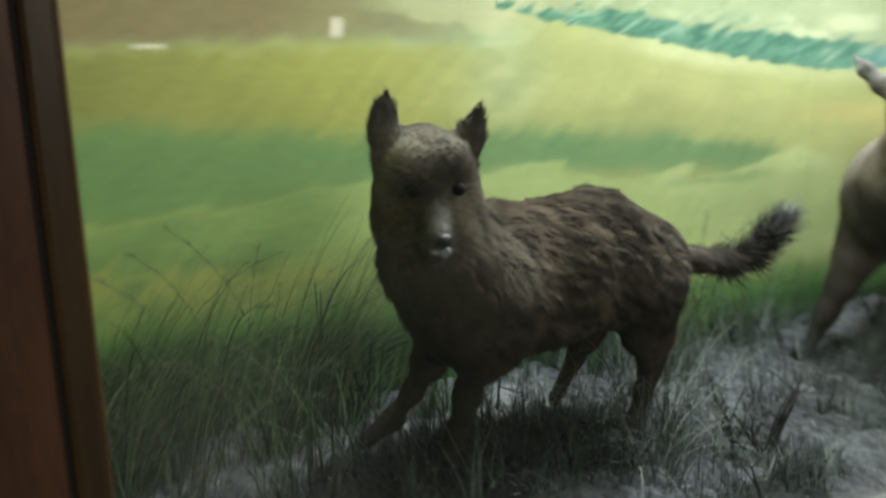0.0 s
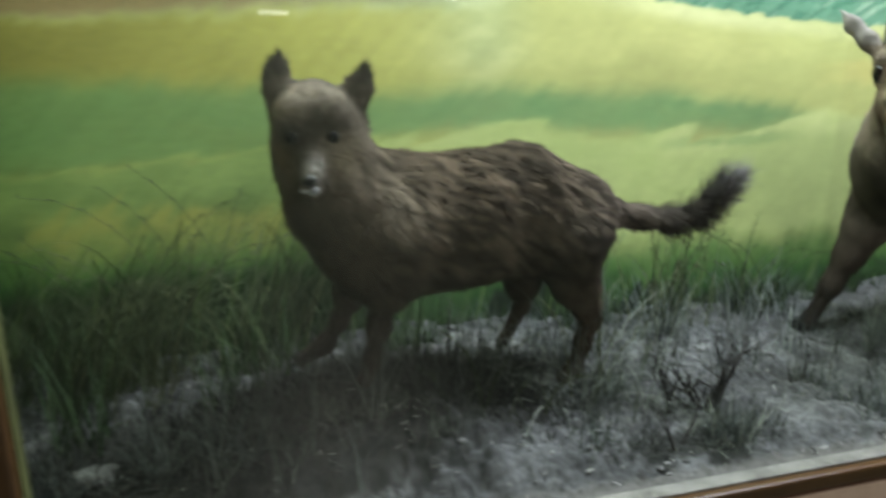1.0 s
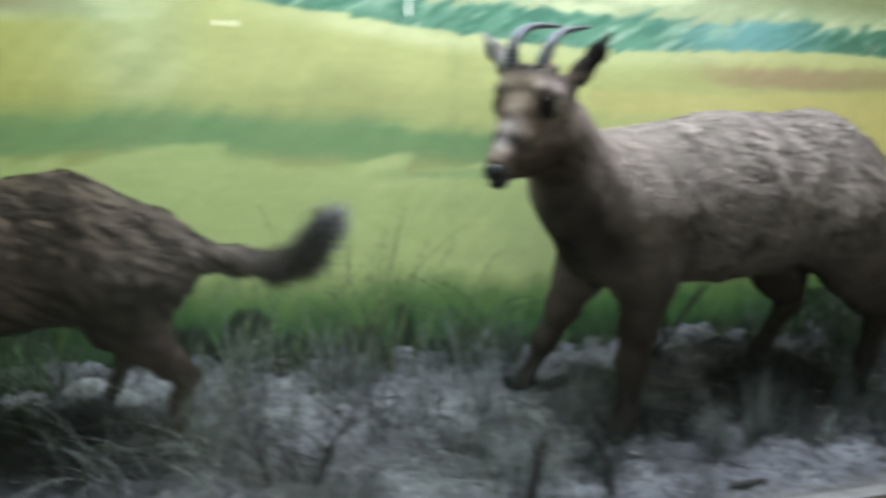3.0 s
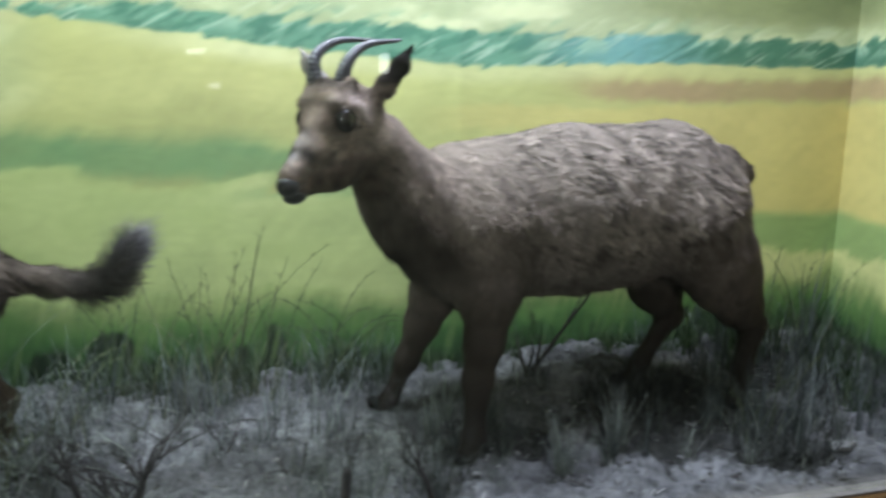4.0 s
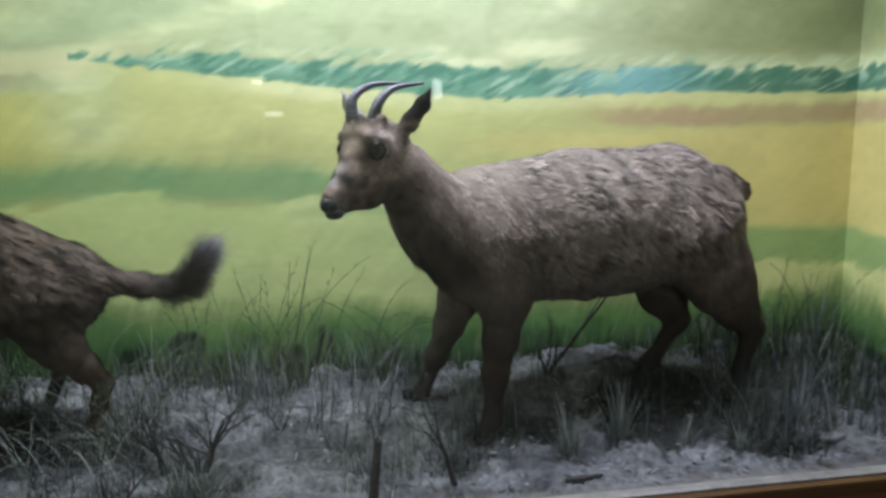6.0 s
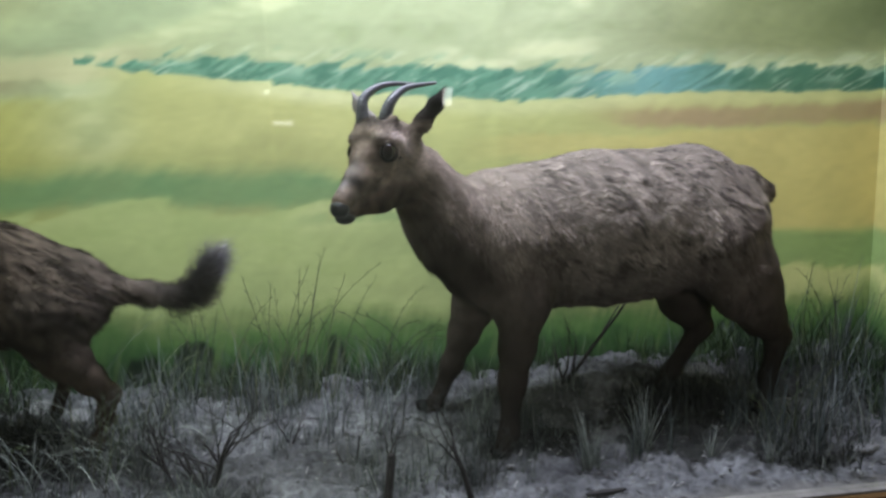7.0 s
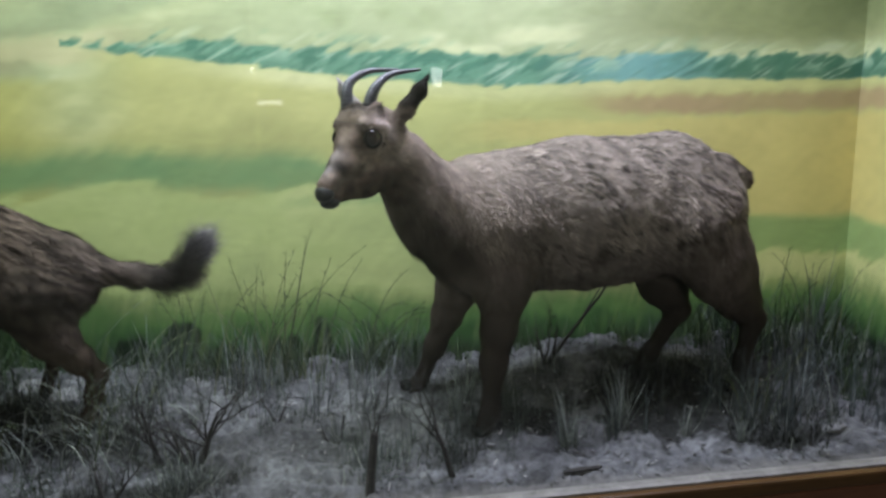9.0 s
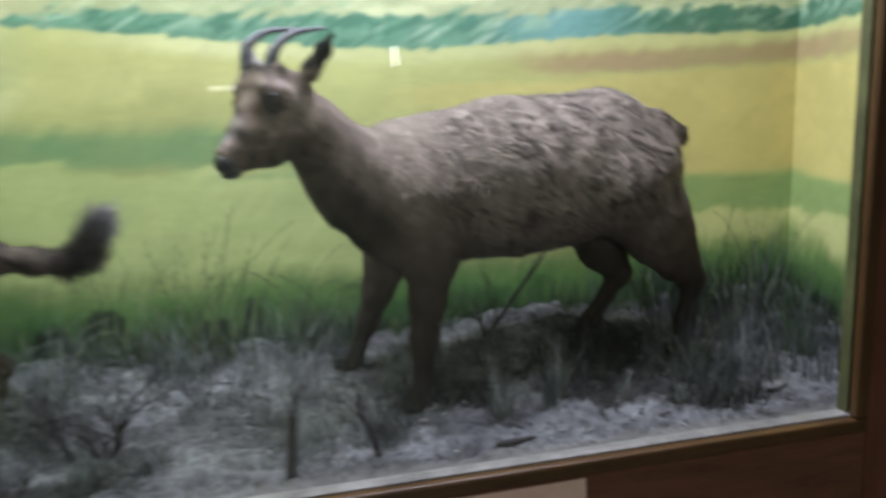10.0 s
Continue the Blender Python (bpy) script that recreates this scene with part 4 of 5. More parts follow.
        tint = spot(-0.020, 0.052, 1.390, 0.013, 1.0, (0.72, 0.60, 0.53))
        tint = spot(-0.026, 0.048, 1.356, 0.015, 0.55, (0.36, 0.28, 0.22))
        tint = spot(0.084, 0.020, 1.286, 0.011, 0.6, (0.40, 0.31, 0.27))
        tint = spot(0.034, 0.0, 1.398, 0.022, 0.5, (0.25, 0.18, 0.14))
        tint = spot(0.052, 0.014, 1.352, 0.014, 0.6, (0.16, 0.11, 0.085))
        tint = spot(0.020, 0.030, 1.345, 0.014, 0.55, (0.14, 0.095, 0.07))
        crown = step(1.415, 1.43, z) * step(-0.045, -0.03, s) * (patch < 0.55)
        tint = tint * (1 - 0.6 * crown[:, None])
        ear = step(1.422, 1.437, z) * step(0.045, 0.055, al) * (l > 0)
        tint = tint + (np.array((0.016, 0.013, 0.012)) - tint) * 0.9 * ear[:, None]
        pale_ear = step(1.422, 1.437, z) * step(0.045, 0.055, al) * (l < 0)
        tint = tint + (np.array((0.55, 0.50, 0.48)) - tint) * 0.9 * pale_ear[:, None]
        lower = step(1.325, 1.285, z + 0.25 * (s - 0.03)) * step(0.10, 0.06, s) * step(-0.10, -0.05, s)
        tint = tint * (1 - lower[:, None] * np.array((0.70, 0.74, 0.76)))
        # pale sides of the neck over a dark throat, and the light cheek under the eye
        tint = spot(-0.004, 0.045, 1.332, 0.018, 0.6, (0.42, 0.30, 0.225))
        tint = spot(0.046, 0.030, 1.338, 0.016, 0.6, (0.46, 0.35, 0.27))
        tint = spot(-0.060, 0.050, 1.352, 0.032, 0.7, (0.52, 0.42, 0.33))
        tint = spot(0.074, 0.014, 1.324, 0.010, 0.95, (0.018, 0.015, 0.016))
        tint = spot(0.060, 0.012, 1.338, 0.008, 0.8, (0.03, 0.025, 0.025))
        return tint * (0.8 + 0.4 * fbm(x * 9, z * 9 + y * 5, 2))[:, None]

    def extras(bm):
        turn = math.atan2(-0.66, -0.75)
        for w in (1, -1):
            ball(bm, H(0.013, 0.0415 * w, 1.3745), 0.0205, 4, (1, 0.74, 1), turn)
            n = Vector(lat * w)
            u = n.cross(Vector((0, 0, 1))).normalized()
            c = Vector(H(0.013, 0.0405 * w, 1.3745)) + n * 0.0070
            ring = [c + 0.0180 * (math.cos(k * math.pi / 9) * u * 1.12 + math.sin(k * math.pi / 9) * Vector((0, 0, 1))) for k in range(19)]
            start = len(bm.faces)
            tube(bm, ring, [0.0018] * 19, 7, False)
            bm.faces.ensure_lookup_table()
            for f in bm.faces[start:]:
                f.material_index = 6
            # pale upper lid and the crease behind it
            for radius, a0, a1, thick, mat in ((0.0215, 55, 205, 0.0030, 7), (0.0275, 150, 225, 0.0016, 6)) if w > 0 else ():
                angles = [math.radians(a0 + (a1 - a0) * k / 12) for k in range(13)]
                arc = [c + n * (0.0030 - 0.35 * (radius - 0.0215)) + radius * (math.cos(a) * u * 1.08 + math.sin(a) * Vector((0, 0, 1))) for a in angles]
                start = len(bm.faces)
                tube(bm, arc, [thick * (0.25 + 0.75 * math.sin(math.pi * k / 12)) for k in range(13)], 7)
                bm.faces.ensure_lookup_table()
                for f in bm.faces[start:]:
                    f.material_index = mat
        ball(bm, H(0.1010, 0, 1.274), 0.0190, 3, (0.95, 1.0, 0.95), turn)
        ball(bm, H(0.088, 0, 1.256), 0.0175, 3, (1.25, 0.85, 0.72), turn)
        horn(bm, [(3.838, 1.032, 1.418), (3.839, 1.027, 1.443), (3.853, 1.033, 1.473), (3.884, 1.052, 1.496), (3.944, 1.082, 1.507)], 0.0165, 0.003)
        horn(bm, [(3.800, 1.058, 1.420), (3.795, 1.055, 1.446), (3.801, 1.062, 1.480), (3.838, 1.084, 1.504), (3.902, 1.112, 1.509)], 0.0165, 0.003)
        for x, y, dx in ((3.922, 1.335, -1), (4.062, 1.088, -1), (4.508, 1.308, -1), (4.732, 1.178, -1)):
            z = float(ground_height(x, y))
            for s in (-1, 1):
                ball(bm, (x - 0.006, y + 0.009 * s, z + 0.008), 0.013, 6, (1.25, 0.6, 1.0))

    def fleck(v):
        """Short dark flecks lying along the hair of back and flank."""
        x, y, z = v.T
        u, w = 0.86 * x - 0.50 * (z + 0.6 * (y - 1.1)), 0.50 * x + 0.86 * (z + 0.6 * (y - 1.1))
        f = fbm(u * 40 + 3, w * 135 + 6 * fbm(u * 20, w * 30, 2), 2)
        broad = fbm(u * 9, w * 16 + 5, 2)
        where = step(4.05, 4.24, x) * step(1.00, 1.12, z - 0.12 * (x - 4.3))
        spine = step(1.27, 1.36, z - 0.06 * (x - 4.1))
        return 1 + where * (0.04 - 0.66 * step(0.53, 0.66, f) * step(0.30, 0.5, broad) - 0.16 * step(0.40, 0.30, f) - 0.20 * spine + 0.2 * (broad - 0.5))

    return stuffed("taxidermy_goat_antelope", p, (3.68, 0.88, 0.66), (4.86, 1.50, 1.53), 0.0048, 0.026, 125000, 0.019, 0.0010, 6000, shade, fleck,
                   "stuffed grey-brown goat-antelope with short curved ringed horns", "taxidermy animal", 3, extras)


def jackal():
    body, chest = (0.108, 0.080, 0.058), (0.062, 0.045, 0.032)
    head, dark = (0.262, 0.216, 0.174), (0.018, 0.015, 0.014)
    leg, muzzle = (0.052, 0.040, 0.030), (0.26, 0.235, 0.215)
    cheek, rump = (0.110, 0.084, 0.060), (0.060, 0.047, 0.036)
    back = (0.9, 0.1, -0.42)
    p = []
    p += chain([(2.80, 1.075, 1.13), (2.95, 1.11, 1.132), (3.06, 1.14, 1.138)], [0.110, 0.112, 0.113], body, flow=back, squash=0.85)
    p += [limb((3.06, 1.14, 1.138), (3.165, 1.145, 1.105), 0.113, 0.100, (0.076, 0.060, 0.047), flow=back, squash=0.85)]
    # dark brown chest; belly tint darkened with the shade beneath the trunk
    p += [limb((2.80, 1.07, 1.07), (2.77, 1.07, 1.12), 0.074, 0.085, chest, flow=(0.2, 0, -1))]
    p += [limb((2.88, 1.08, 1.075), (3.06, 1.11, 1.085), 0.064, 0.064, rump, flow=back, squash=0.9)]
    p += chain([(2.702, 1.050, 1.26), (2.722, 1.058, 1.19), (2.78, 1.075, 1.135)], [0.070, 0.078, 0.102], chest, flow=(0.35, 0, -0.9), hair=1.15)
    p += [limb((2.76, 1.080, 1.215), (2.86, 1.10, 1.18), 0.055, 0.068, body, flow=back)]
    # head
    p += [limb((2.690, 1.040, 1.312), (2.700, 1.048, 1.300), 0.063, 0.068, head, flow=(0.0, 0.3, 0.9), hair=0.6)]
    p += [limb((2.660, 1.000, 1.326), (2.712, 1.002, 1.328), 0.026, 0.026, head, flow=(0.0, 0.3, 0.9), hair=0.5)]
    p += [limb((2.738, 1.035, 1.262), (2.742, 1.050, 1.25), 0.034, 0.044, cheek, flow=(0.5, 0.3, -0.6), hair=0.7), limb((2.656, 1.042, 1.272), (2.664, 1.055, 1.25), 0.026, 0.036, chest, flow=(-0.2, 0.3, -0.8), hair=0.7)]
    p += [limb((2.692, 1.040, 1.258), (2.690, 1.030, 1.252), 0.047, 0.040, cheek, flow=(0.2, 0.5, 0.1), hair=0.5, blend=0.7)]
    p += [limb((2.685, 1.000, 1.284), (2.672, 0.948, 1.234), 0.021, 0.0130, muzzle, flow=(0.1, 0.7, 0.6), hair=0.3, blend=0.6)]
    p += [limb((2.690, 1.010, 1.246), (2.673, 0.958, 1.216), 0.024, 0.011, cheek, flow=(0.1, 0.8, 0.2), hair=0.3, blend=0.6)]
    p += chain([(2.640, 1.048, 1.335), (2.637, 1.048, 1.368), (2.640, 1.048, 1.388), (2.643, 1.048, 1.408)], [0.015, 0.0150, 0.010, 0.003], dark, squash=0.5, hair=0.8)
    p += chain([(2.750, 1.032, 1.318), (2.760, 1.026, 1.360), (2.766, 1.024, 1.384)], [0.016, 0.0165, 0.009], dark, squash=0.5, hair=0.8)
    # tail
    p += chain([(3.210, 1.145, 1.132), (3.262, 1.155, 1.116), (3.330, 1.160, 1.100)], [0.040, 0.023, 0.017], (0.125, 0.098, 0.082), hair=1.1)
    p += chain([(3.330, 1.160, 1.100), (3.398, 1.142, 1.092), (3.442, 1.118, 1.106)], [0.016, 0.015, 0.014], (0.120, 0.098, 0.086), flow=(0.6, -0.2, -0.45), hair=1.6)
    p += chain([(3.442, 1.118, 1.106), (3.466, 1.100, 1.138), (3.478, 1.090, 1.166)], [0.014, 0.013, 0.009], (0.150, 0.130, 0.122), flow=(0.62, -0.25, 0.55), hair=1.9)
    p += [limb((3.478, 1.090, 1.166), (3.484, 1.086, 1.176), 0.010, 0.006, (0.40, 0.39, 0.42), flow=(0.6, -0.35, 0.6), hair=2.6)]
    down = dict(flow=(0.1, 0, -1), hair=0.3)
    p += [limb((2.765, 1.115, 1.08), (2.746, 1.140, 1.0), 0.050, 0.026, leg, flow=(0.1, 0, -1), hair=0.8)]
    p += chain([(2.746, 1.140, 1.0), (2.729, 1.170, 0.94), (2.702, 1.195, 0.885)], [0.022, 0.014, 0.013], leg, **down)
    p += chain([(2.702, 1.195, 0.885), (2.655, 1.200, 0.856)], [0.015, 0.014], dark, hair=0.25)
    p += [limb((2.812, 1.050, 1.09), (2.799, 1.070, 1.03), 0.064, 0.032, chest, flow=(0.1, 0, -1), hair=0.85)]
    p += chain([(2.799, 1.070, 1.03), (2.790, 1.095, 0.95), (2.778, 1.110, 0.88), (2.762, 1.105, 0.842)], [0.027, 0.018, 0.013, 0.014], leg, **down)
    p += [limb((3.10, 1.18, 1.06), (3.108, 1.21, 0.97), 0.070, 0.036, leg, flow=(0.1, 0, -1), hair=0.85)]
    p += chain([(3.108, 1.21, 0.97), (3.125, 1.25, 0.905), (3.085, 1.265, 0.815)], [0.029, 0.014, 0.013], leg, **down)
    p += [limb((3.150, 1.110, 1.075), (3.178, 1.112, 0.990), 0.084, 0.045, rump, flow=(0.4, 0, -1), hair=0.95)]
    p += chain([(3.178, 1.112, 0.990), (3.214, 1.135, 0.930), (3.238, 1.162, 0.886), (3.226, 1.165, 0.84), (3.208, 1.165, 0.780), (3.180, 1.155, 0.768)], [0.040, 0.025, 0.018, 0.014, 0.014, 0.013], (0.105, 0.078, 0.056), flow=(0.1, 0, -1), hair=0.5)

    def shade(v, tint, rng):
        x, y, z = v.T
        clump = fbm(x * 30 + z * 22, z * 14 - x * 10 + 30, 3)
        trunk = step(2.76, 2.86, x) * step(0.98, 1.08, z) * step(3.30, 3.2, x)
        tint = tint * np.maximum(1 + (clump[:, None] - 0.5) * 1.2 * trunk[:, None], 0.5)
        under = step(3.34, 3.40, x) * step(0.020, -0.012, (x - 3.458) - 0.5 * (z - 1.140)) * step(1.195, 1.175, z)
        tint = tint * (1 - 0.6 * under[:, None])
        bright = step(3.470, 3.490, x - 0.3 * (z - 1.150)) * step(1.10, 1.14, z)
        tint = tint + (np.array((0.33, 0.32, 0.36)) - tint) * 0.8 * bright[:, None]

        ruff = np.exp(-(((x - 2.80) / 0.055) ** 2 + ((z - 1.185) / 0.05) ** 2)) * step(1.10, 1.04, y)
        tint = tint + (np.array((0.30, 0.25, 0.20)) - tint) * (0.32 * ruff * step(0.3, 0.6, clump))[:, None]
        def spot(a, b, c, r, amount, colour):
            w = np.exp(-((x - a) ** 2 + (y - b) ** 2 + (z - c) ** 2) / r ** 2)[:, None] * amount
            return tint + (np.array(colour) - tint) * w

        patch = fbm(x * 60 + y * 40, z * 60, 3)
        tint = tint * (1 + (patch[:, None] - 0.5) * 1.4 * (step(2.80, 2.76, x) * step(1.2, 1.24, z))[:, None])
        # dark mask round the eyes with socket shade painted in, pale bridge of the nose, yellowish cheek, pale lips
        tint = spot(2.684, 0.975, 1.302, 0.024, 0.55, (0.050, 0.040, 0.032))
        tint = spot(2.640, 0.985, 1.288, 0.024, 0.6, (0.050, 0.040, 0.030))
        for ex in (2.650, 2.714):
            tint = spot(ex, 0.972, 1.294, 0.018, 0.95, (0.010, 0.008, 0.007))
        tint = spot(2.687, 0.975, 1.266, 0.012, 0.6, (0.30, 0.26, 0.23))
        tint = spot(2.679, 0.955, 1.250, 0.013, 0.85, (0.34, 0.32, 0.30))
        # lit tan painted onto the +x cheek
        tint = spot(2.722, 0.990, 1.268, 0.026, 0.9, (0.34, 0.275, 0.20))
        tint = spot(2.640, 1.000, 1.262, 0.026, 0.6, (0.17, 0.115, 0.045))
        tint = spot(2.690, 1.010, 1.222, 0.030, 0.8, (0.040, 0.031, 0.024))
        tint = spot(2.660, 1.020, 1.348, 0.022, 0.35, (0.36, 0.31, 0.27))
        return tint * (0.75 + 0.5 * fbm(x * 11, z * 11 + y * 6, 2))[:, None]

    def extras(bm):
        ball(bm, (2.652, 0.9760, 1.2945), 0.0090, 6)
        ball(bm, (2.712, 0.9735, 1.2940), 0.0090, 6)
        ball(bm, (2.671, 0.935, 1.237), 0.0100, 3, (1.1, 0.8, 0.85))
        ball(bm, (2.675, 0.943, 1.221), 0.0090, 5, (1.0, 0.6, 0.9))
        ball(bm, (2.666, 0.946, 1.221), 0.0070, 5, (1.3, 0.6, 0.6))

    def fleck(v):
        """Long tousled locks of tan and dark hair."""
        x, y, z = v.T
        bend = 0.05 * (fbm(x * 8, z * 8 + y * 5, 2) - 0.5)
        u, w = 0.90 * x - 0.42 * (z + bend), 0.42 * x + 0.90 * (z + bend)
        f = fbm(u * 24 + 3, w * 118 + 30 * (y - 1.1), 3)
        where = step(2.72, 2.82, x) * step(0.95, 1.06, z) * step(3.42, 3.3, x)
        return 1 + where * (0.8 * step(0.34, 0.62, f) - 0.48 - 0.12 * step(2.9, 3.05, x))

    return stuffed("taxidermy_jackal", p, (2.52, 0.86, 0.76), (3.60, 1.34, 1.46), 0.0052, 0.024, 110000, 0.023, 0.0010, 4000, shade, fleck,
                   "stuffed dark grey-brown jackal with a shaggy coat and raised tail", "taxidermy animal", 5, extras)


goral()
jackal()


# ---- plants and stones of the case ----
PRNG = random.Random(11)


def blade(bm, root, yaw, length, lean, droop, width, rng, parts=5):
    """One bent, tapered blade of grass, folded along its middle."""
    d = Vector((math.cos(yaw), math.sin(yaw), 0))
    across = Vector((-d.y, d.x, 0))
    p, pitch = Vector(root), lean
    rows = []
    for i in range(parts + 1):
        t = i / parts
        w = width * (1 - t ** 1.6) * 0.5 + 0.00025
        rows.append((bm.verts.new(p - across * w), bm.verts.new(p + Vector((0, 0, w * 0.5)) + d * w * 0.4), bm.verts.new(p + across * w)))
        p = p + (d * math.sin(pitch) + Vector((0, 0, 1)) * math.cos(pitch)) * (length / parts)
        pitch += droop / parts + rng.uniform(-0.05, 0.05)
    for a, b in zip(rows, rows[1:]):
        bm.faces.new((a[0], a[1], b[1], b[0]))
        bm.faces.new((a[1], a[2], b[2], b[1]))


def tuft_mesh(name, seed, blades, height, spread, lean, droop, width, mat, bias=0.0):
    rng = random.Random(seed)
    bm = bmesh.new()
    for _ in range(blades):
        yaw = rng.uniform(0, 2 * math.pi) if rng.random() > bias else rng.gauss(0, 0.5)
        r = spread * math.sqrt(rng.random())
        a = rng.uniform(0, 2 * math.pi)
        blade(bm, (r * math.cos(a), r * math.sin(a), -0.012), yaw, height * rng.uniform(0.45, 1.1), abs(rng.gauss(0, lean)), abs(rng.gauss(droop, 0.35)), width * rng.uniform(0.6, 1.3), rng, 8 if droop > 1 else 5)
    return to_mesh(bm, name, mat)


def rooted(me, name, x, y, yaw, size, label, group, category="grass", sink=0.0):
    ob = new(name, me)
    ob.matrix_world = Matrix.Translation((x, y, float(ground_height(x, y)) - sink)) @ Matrix.Rotation(yaw, 4, "Z") @ Matrix.Scale(size, 4)
    return tagged(ob, label, category, group)


TALL = [tuft_mesh("tall_tuft", 20 + i, 36, 0.50, 0.036, 0.24, 1.30, 0.0021, M_DRY_DARK, 0.93) for i in range(4)]
THIN = [tuft_mesh("thin_tuft", 40 + i, 15, 0.22, 0.022, 0.30, 0.60, 0.0015, M_DRY) for i in range(4)]
FAN = [tuft_mesh("fan_tuft", 60 + i, 30, 0.13, 0.012, 0.34, 0.25, 0.0017, M_STRAW) for i in range(3)]
GREENS = [tuft_mesh("green_tuft", 80 + i, 40, 0.17, 0.035, 0.30, 0.6, 0.0028, M_GREEN) for i in range(4)]
LOW = [tuft_mesh("low_tuft", 100 + i, 60, 0.065, 0.045, 0.7, 0.6, 0.0018, M_DRY) for i in range(3)]
PALE = [tuft_mesh("pale_tuft", 200 + i, 9, 0.20, 0.030, 0.30, 0.35, 0.0018, M_STRAW) for i in range(3)]
L_TALL = "tall drooping tuft of dry grey-green grass rooted in plaster earth"
L_THIN = "thin sparse tuft of dry grey stalks in plaster earth"
L_FAN = "short stiff fan of pale grey-green grass blades"
L_GREEN = "dark green tuft of artificial grass by the painted wall"
L_LOW = "low frizzy cushion of grey dried moss on the earth"

# the thicket at the jackal's end
for i in range(26):
    x, y = PRNG.uniform(2.00, 2.66), PRNG.uniform(1.24, 1.50)
    rooted(TALL[i % 4], "tall_grass", x, y, PRNG.gauss(-0.15, 0.3), PRNG.uniform(0.75, 1.0) + 0.55 * (x - 2.1), L_TALL, "tall grass")
for i in range(16):
    x, y = PRNG.uniform(2.15, 2.95), PRNG.uniform(1.18, 1.48)
    rooted(GREENS[i % 4], "green_grass", x, y, PRNG.uniform(0, 6.3), PRNG.uniform(0.8, 1.5), L_GREEN, "green grass")
# before and beside the jackal's feet
for x, y, k in ((2.50, 0.98, 0.8), (2.60, 0.97, 0.8), (2.72, 0.99, 0.7), (2.84, 0.98, 0.75), (2.92, 1.00, 0.7), (2.66, 1.02, 0.7), (2.78, 1.03, 0.8), (2.42, 1.04, 0.7)):
    rooted(PALE[PRNG.randrange(3)], "thin_grass", x, y, PRNG.uniform(0, 6.3), k, L_THIN, "thin grass")
    rooted(LOW[PRNG.randrange(3)], "moss_cushion", x + 0.03, y + 0.03, PRNG.uniform(0, 6.3), k, L_LOW, "moss cushions", "moss")
WIRY = [tuft_mesh("wiry_tuft", 140 + i, 30, 0.20, 0.040, 0.42, 0.95, 0.0014, M_WIRY) for i in range(5)]
UPRIGHT = [tuft_mesh("upright_tuft", 160 + i, 13, 0.23, 0.022, 0.10, 0.12, 0.0024, M_WIRY) for i in range(4)]
ARCH = [tuft_mesh("arching_tuft", 180 + i, 9, 0.33, 0.014, 0.30, 1.7, 0.0018, M_STRAW, 0.6) for i in range(3)]
L_WIRY = "tangled wiry tuft of grey dead grass on the earth"
L_UPRIGHT = "stiff upright clump of grey-green stalks rooted in the earth"
L_ARCH = "few pale arching straw stems rooted in the earth"
# pale straws at the jackal's hind legs
for i in range(13):
    rooted(ARCH[i % 3], "arching_grass", PRNG.uniform(3.04, 3.34), PRNG.uniform(1.00, 1.22), PRNG.uniform(-0.5, 3.6), PRNG.uniform(0.6, 1.05), L_ARCH, "arching grass")
for i in range(9):
    rooted(PALE[i % 3], "thin_grass", PRNG.uniform(3.30, 3.95), PRNG.uniform(1.12, 1.40), PRNG.uniform(0, 6.3), PRNG.uniform(0.7, 1.2), L_THIN, "thin grass")
# tangle at the jackal's hind legs
for i in range(7):
    x, y = PRNG.gauss(3.07, 0.05), PRNG.uniform(1.06, 1.24)
    rooted(WIRY[i % 5], "wiry_grass", x, y, PRNG.uniform(0, 6.3), PRNG.uniform(0.6, 1.1), L_WIRY, "wiry grass")
for x, y, a, k in ((3.12, 1.02, 2.9, 1.0), (3.20, 1.06, 0.0, 1.0), (3.24, 1.08, -0.2, 0.9), (3.27, 1.12, 0.3, 1.1), (3.20, 1.14, 0.1, 1.2), (3.33, 1.20, 2.7, 0.9), (3.55, 1.30, 0.4, 0.8)):
    rooted(ARCH[PRNG.randrange(3)], "arching_grass", x, y, a, k, L_ARCH, "arching grass")
for i in range(16):
    rooted(GREENS[i % 4], "green_grass", PRNG.uniform(3.22, 3.98), PRNG.uniform(1.42, 1.50), PRNG.uniform(0, 6.3), PRNG.uniform(0.6, 1.0), L_GREEN, "green grass")
for i in range(10):
    rooted(GREENS[i % 4], "green_grass", PRNG.uniform(4.0, 4.8), PRNG.uniform(1.44, 1.50), PRNG.uniform(0, 6.3), PRNG.uniform(0.4, 0.8), L_GREEN, "green grass")
# fuzzy grey mounds on the bare earth
for x, y, k in ((3.44, 0.945, 0.55), (3.47, 0.955, 0.5), (3.41, 0.96, 0.5), (3.21, 1.12, 0.6), (3.25, 1.13, 0.5), (3.80, 0.95, 0.4)):
    rooted(WIRY[PRNG.randrange(5)], "wiry_grass", x, y, PRNG.uniform(0, 6.3), k, L_WIRY, "wiry grass")
    rooted(LOW[PRNG.randrange(3)], "moss_cushion", x, y + 0.01, PRNG.uniform(0, 6.3), 1.2, L_LOW, "moss cushions", "moss")
# hollow between the animals and the wall's foot
for i in range(18):
    x, y = PRNG.uniform(3.20, 3.98), PRNG.uniform(1.16, 1.48)
    rooted(WIRY[i % 5], "wiry_grass", x, y, PRNG.uniform(0, 6.3), PRNG.uniform(0.6, 1.15), L_WIRY, "wiry grass")
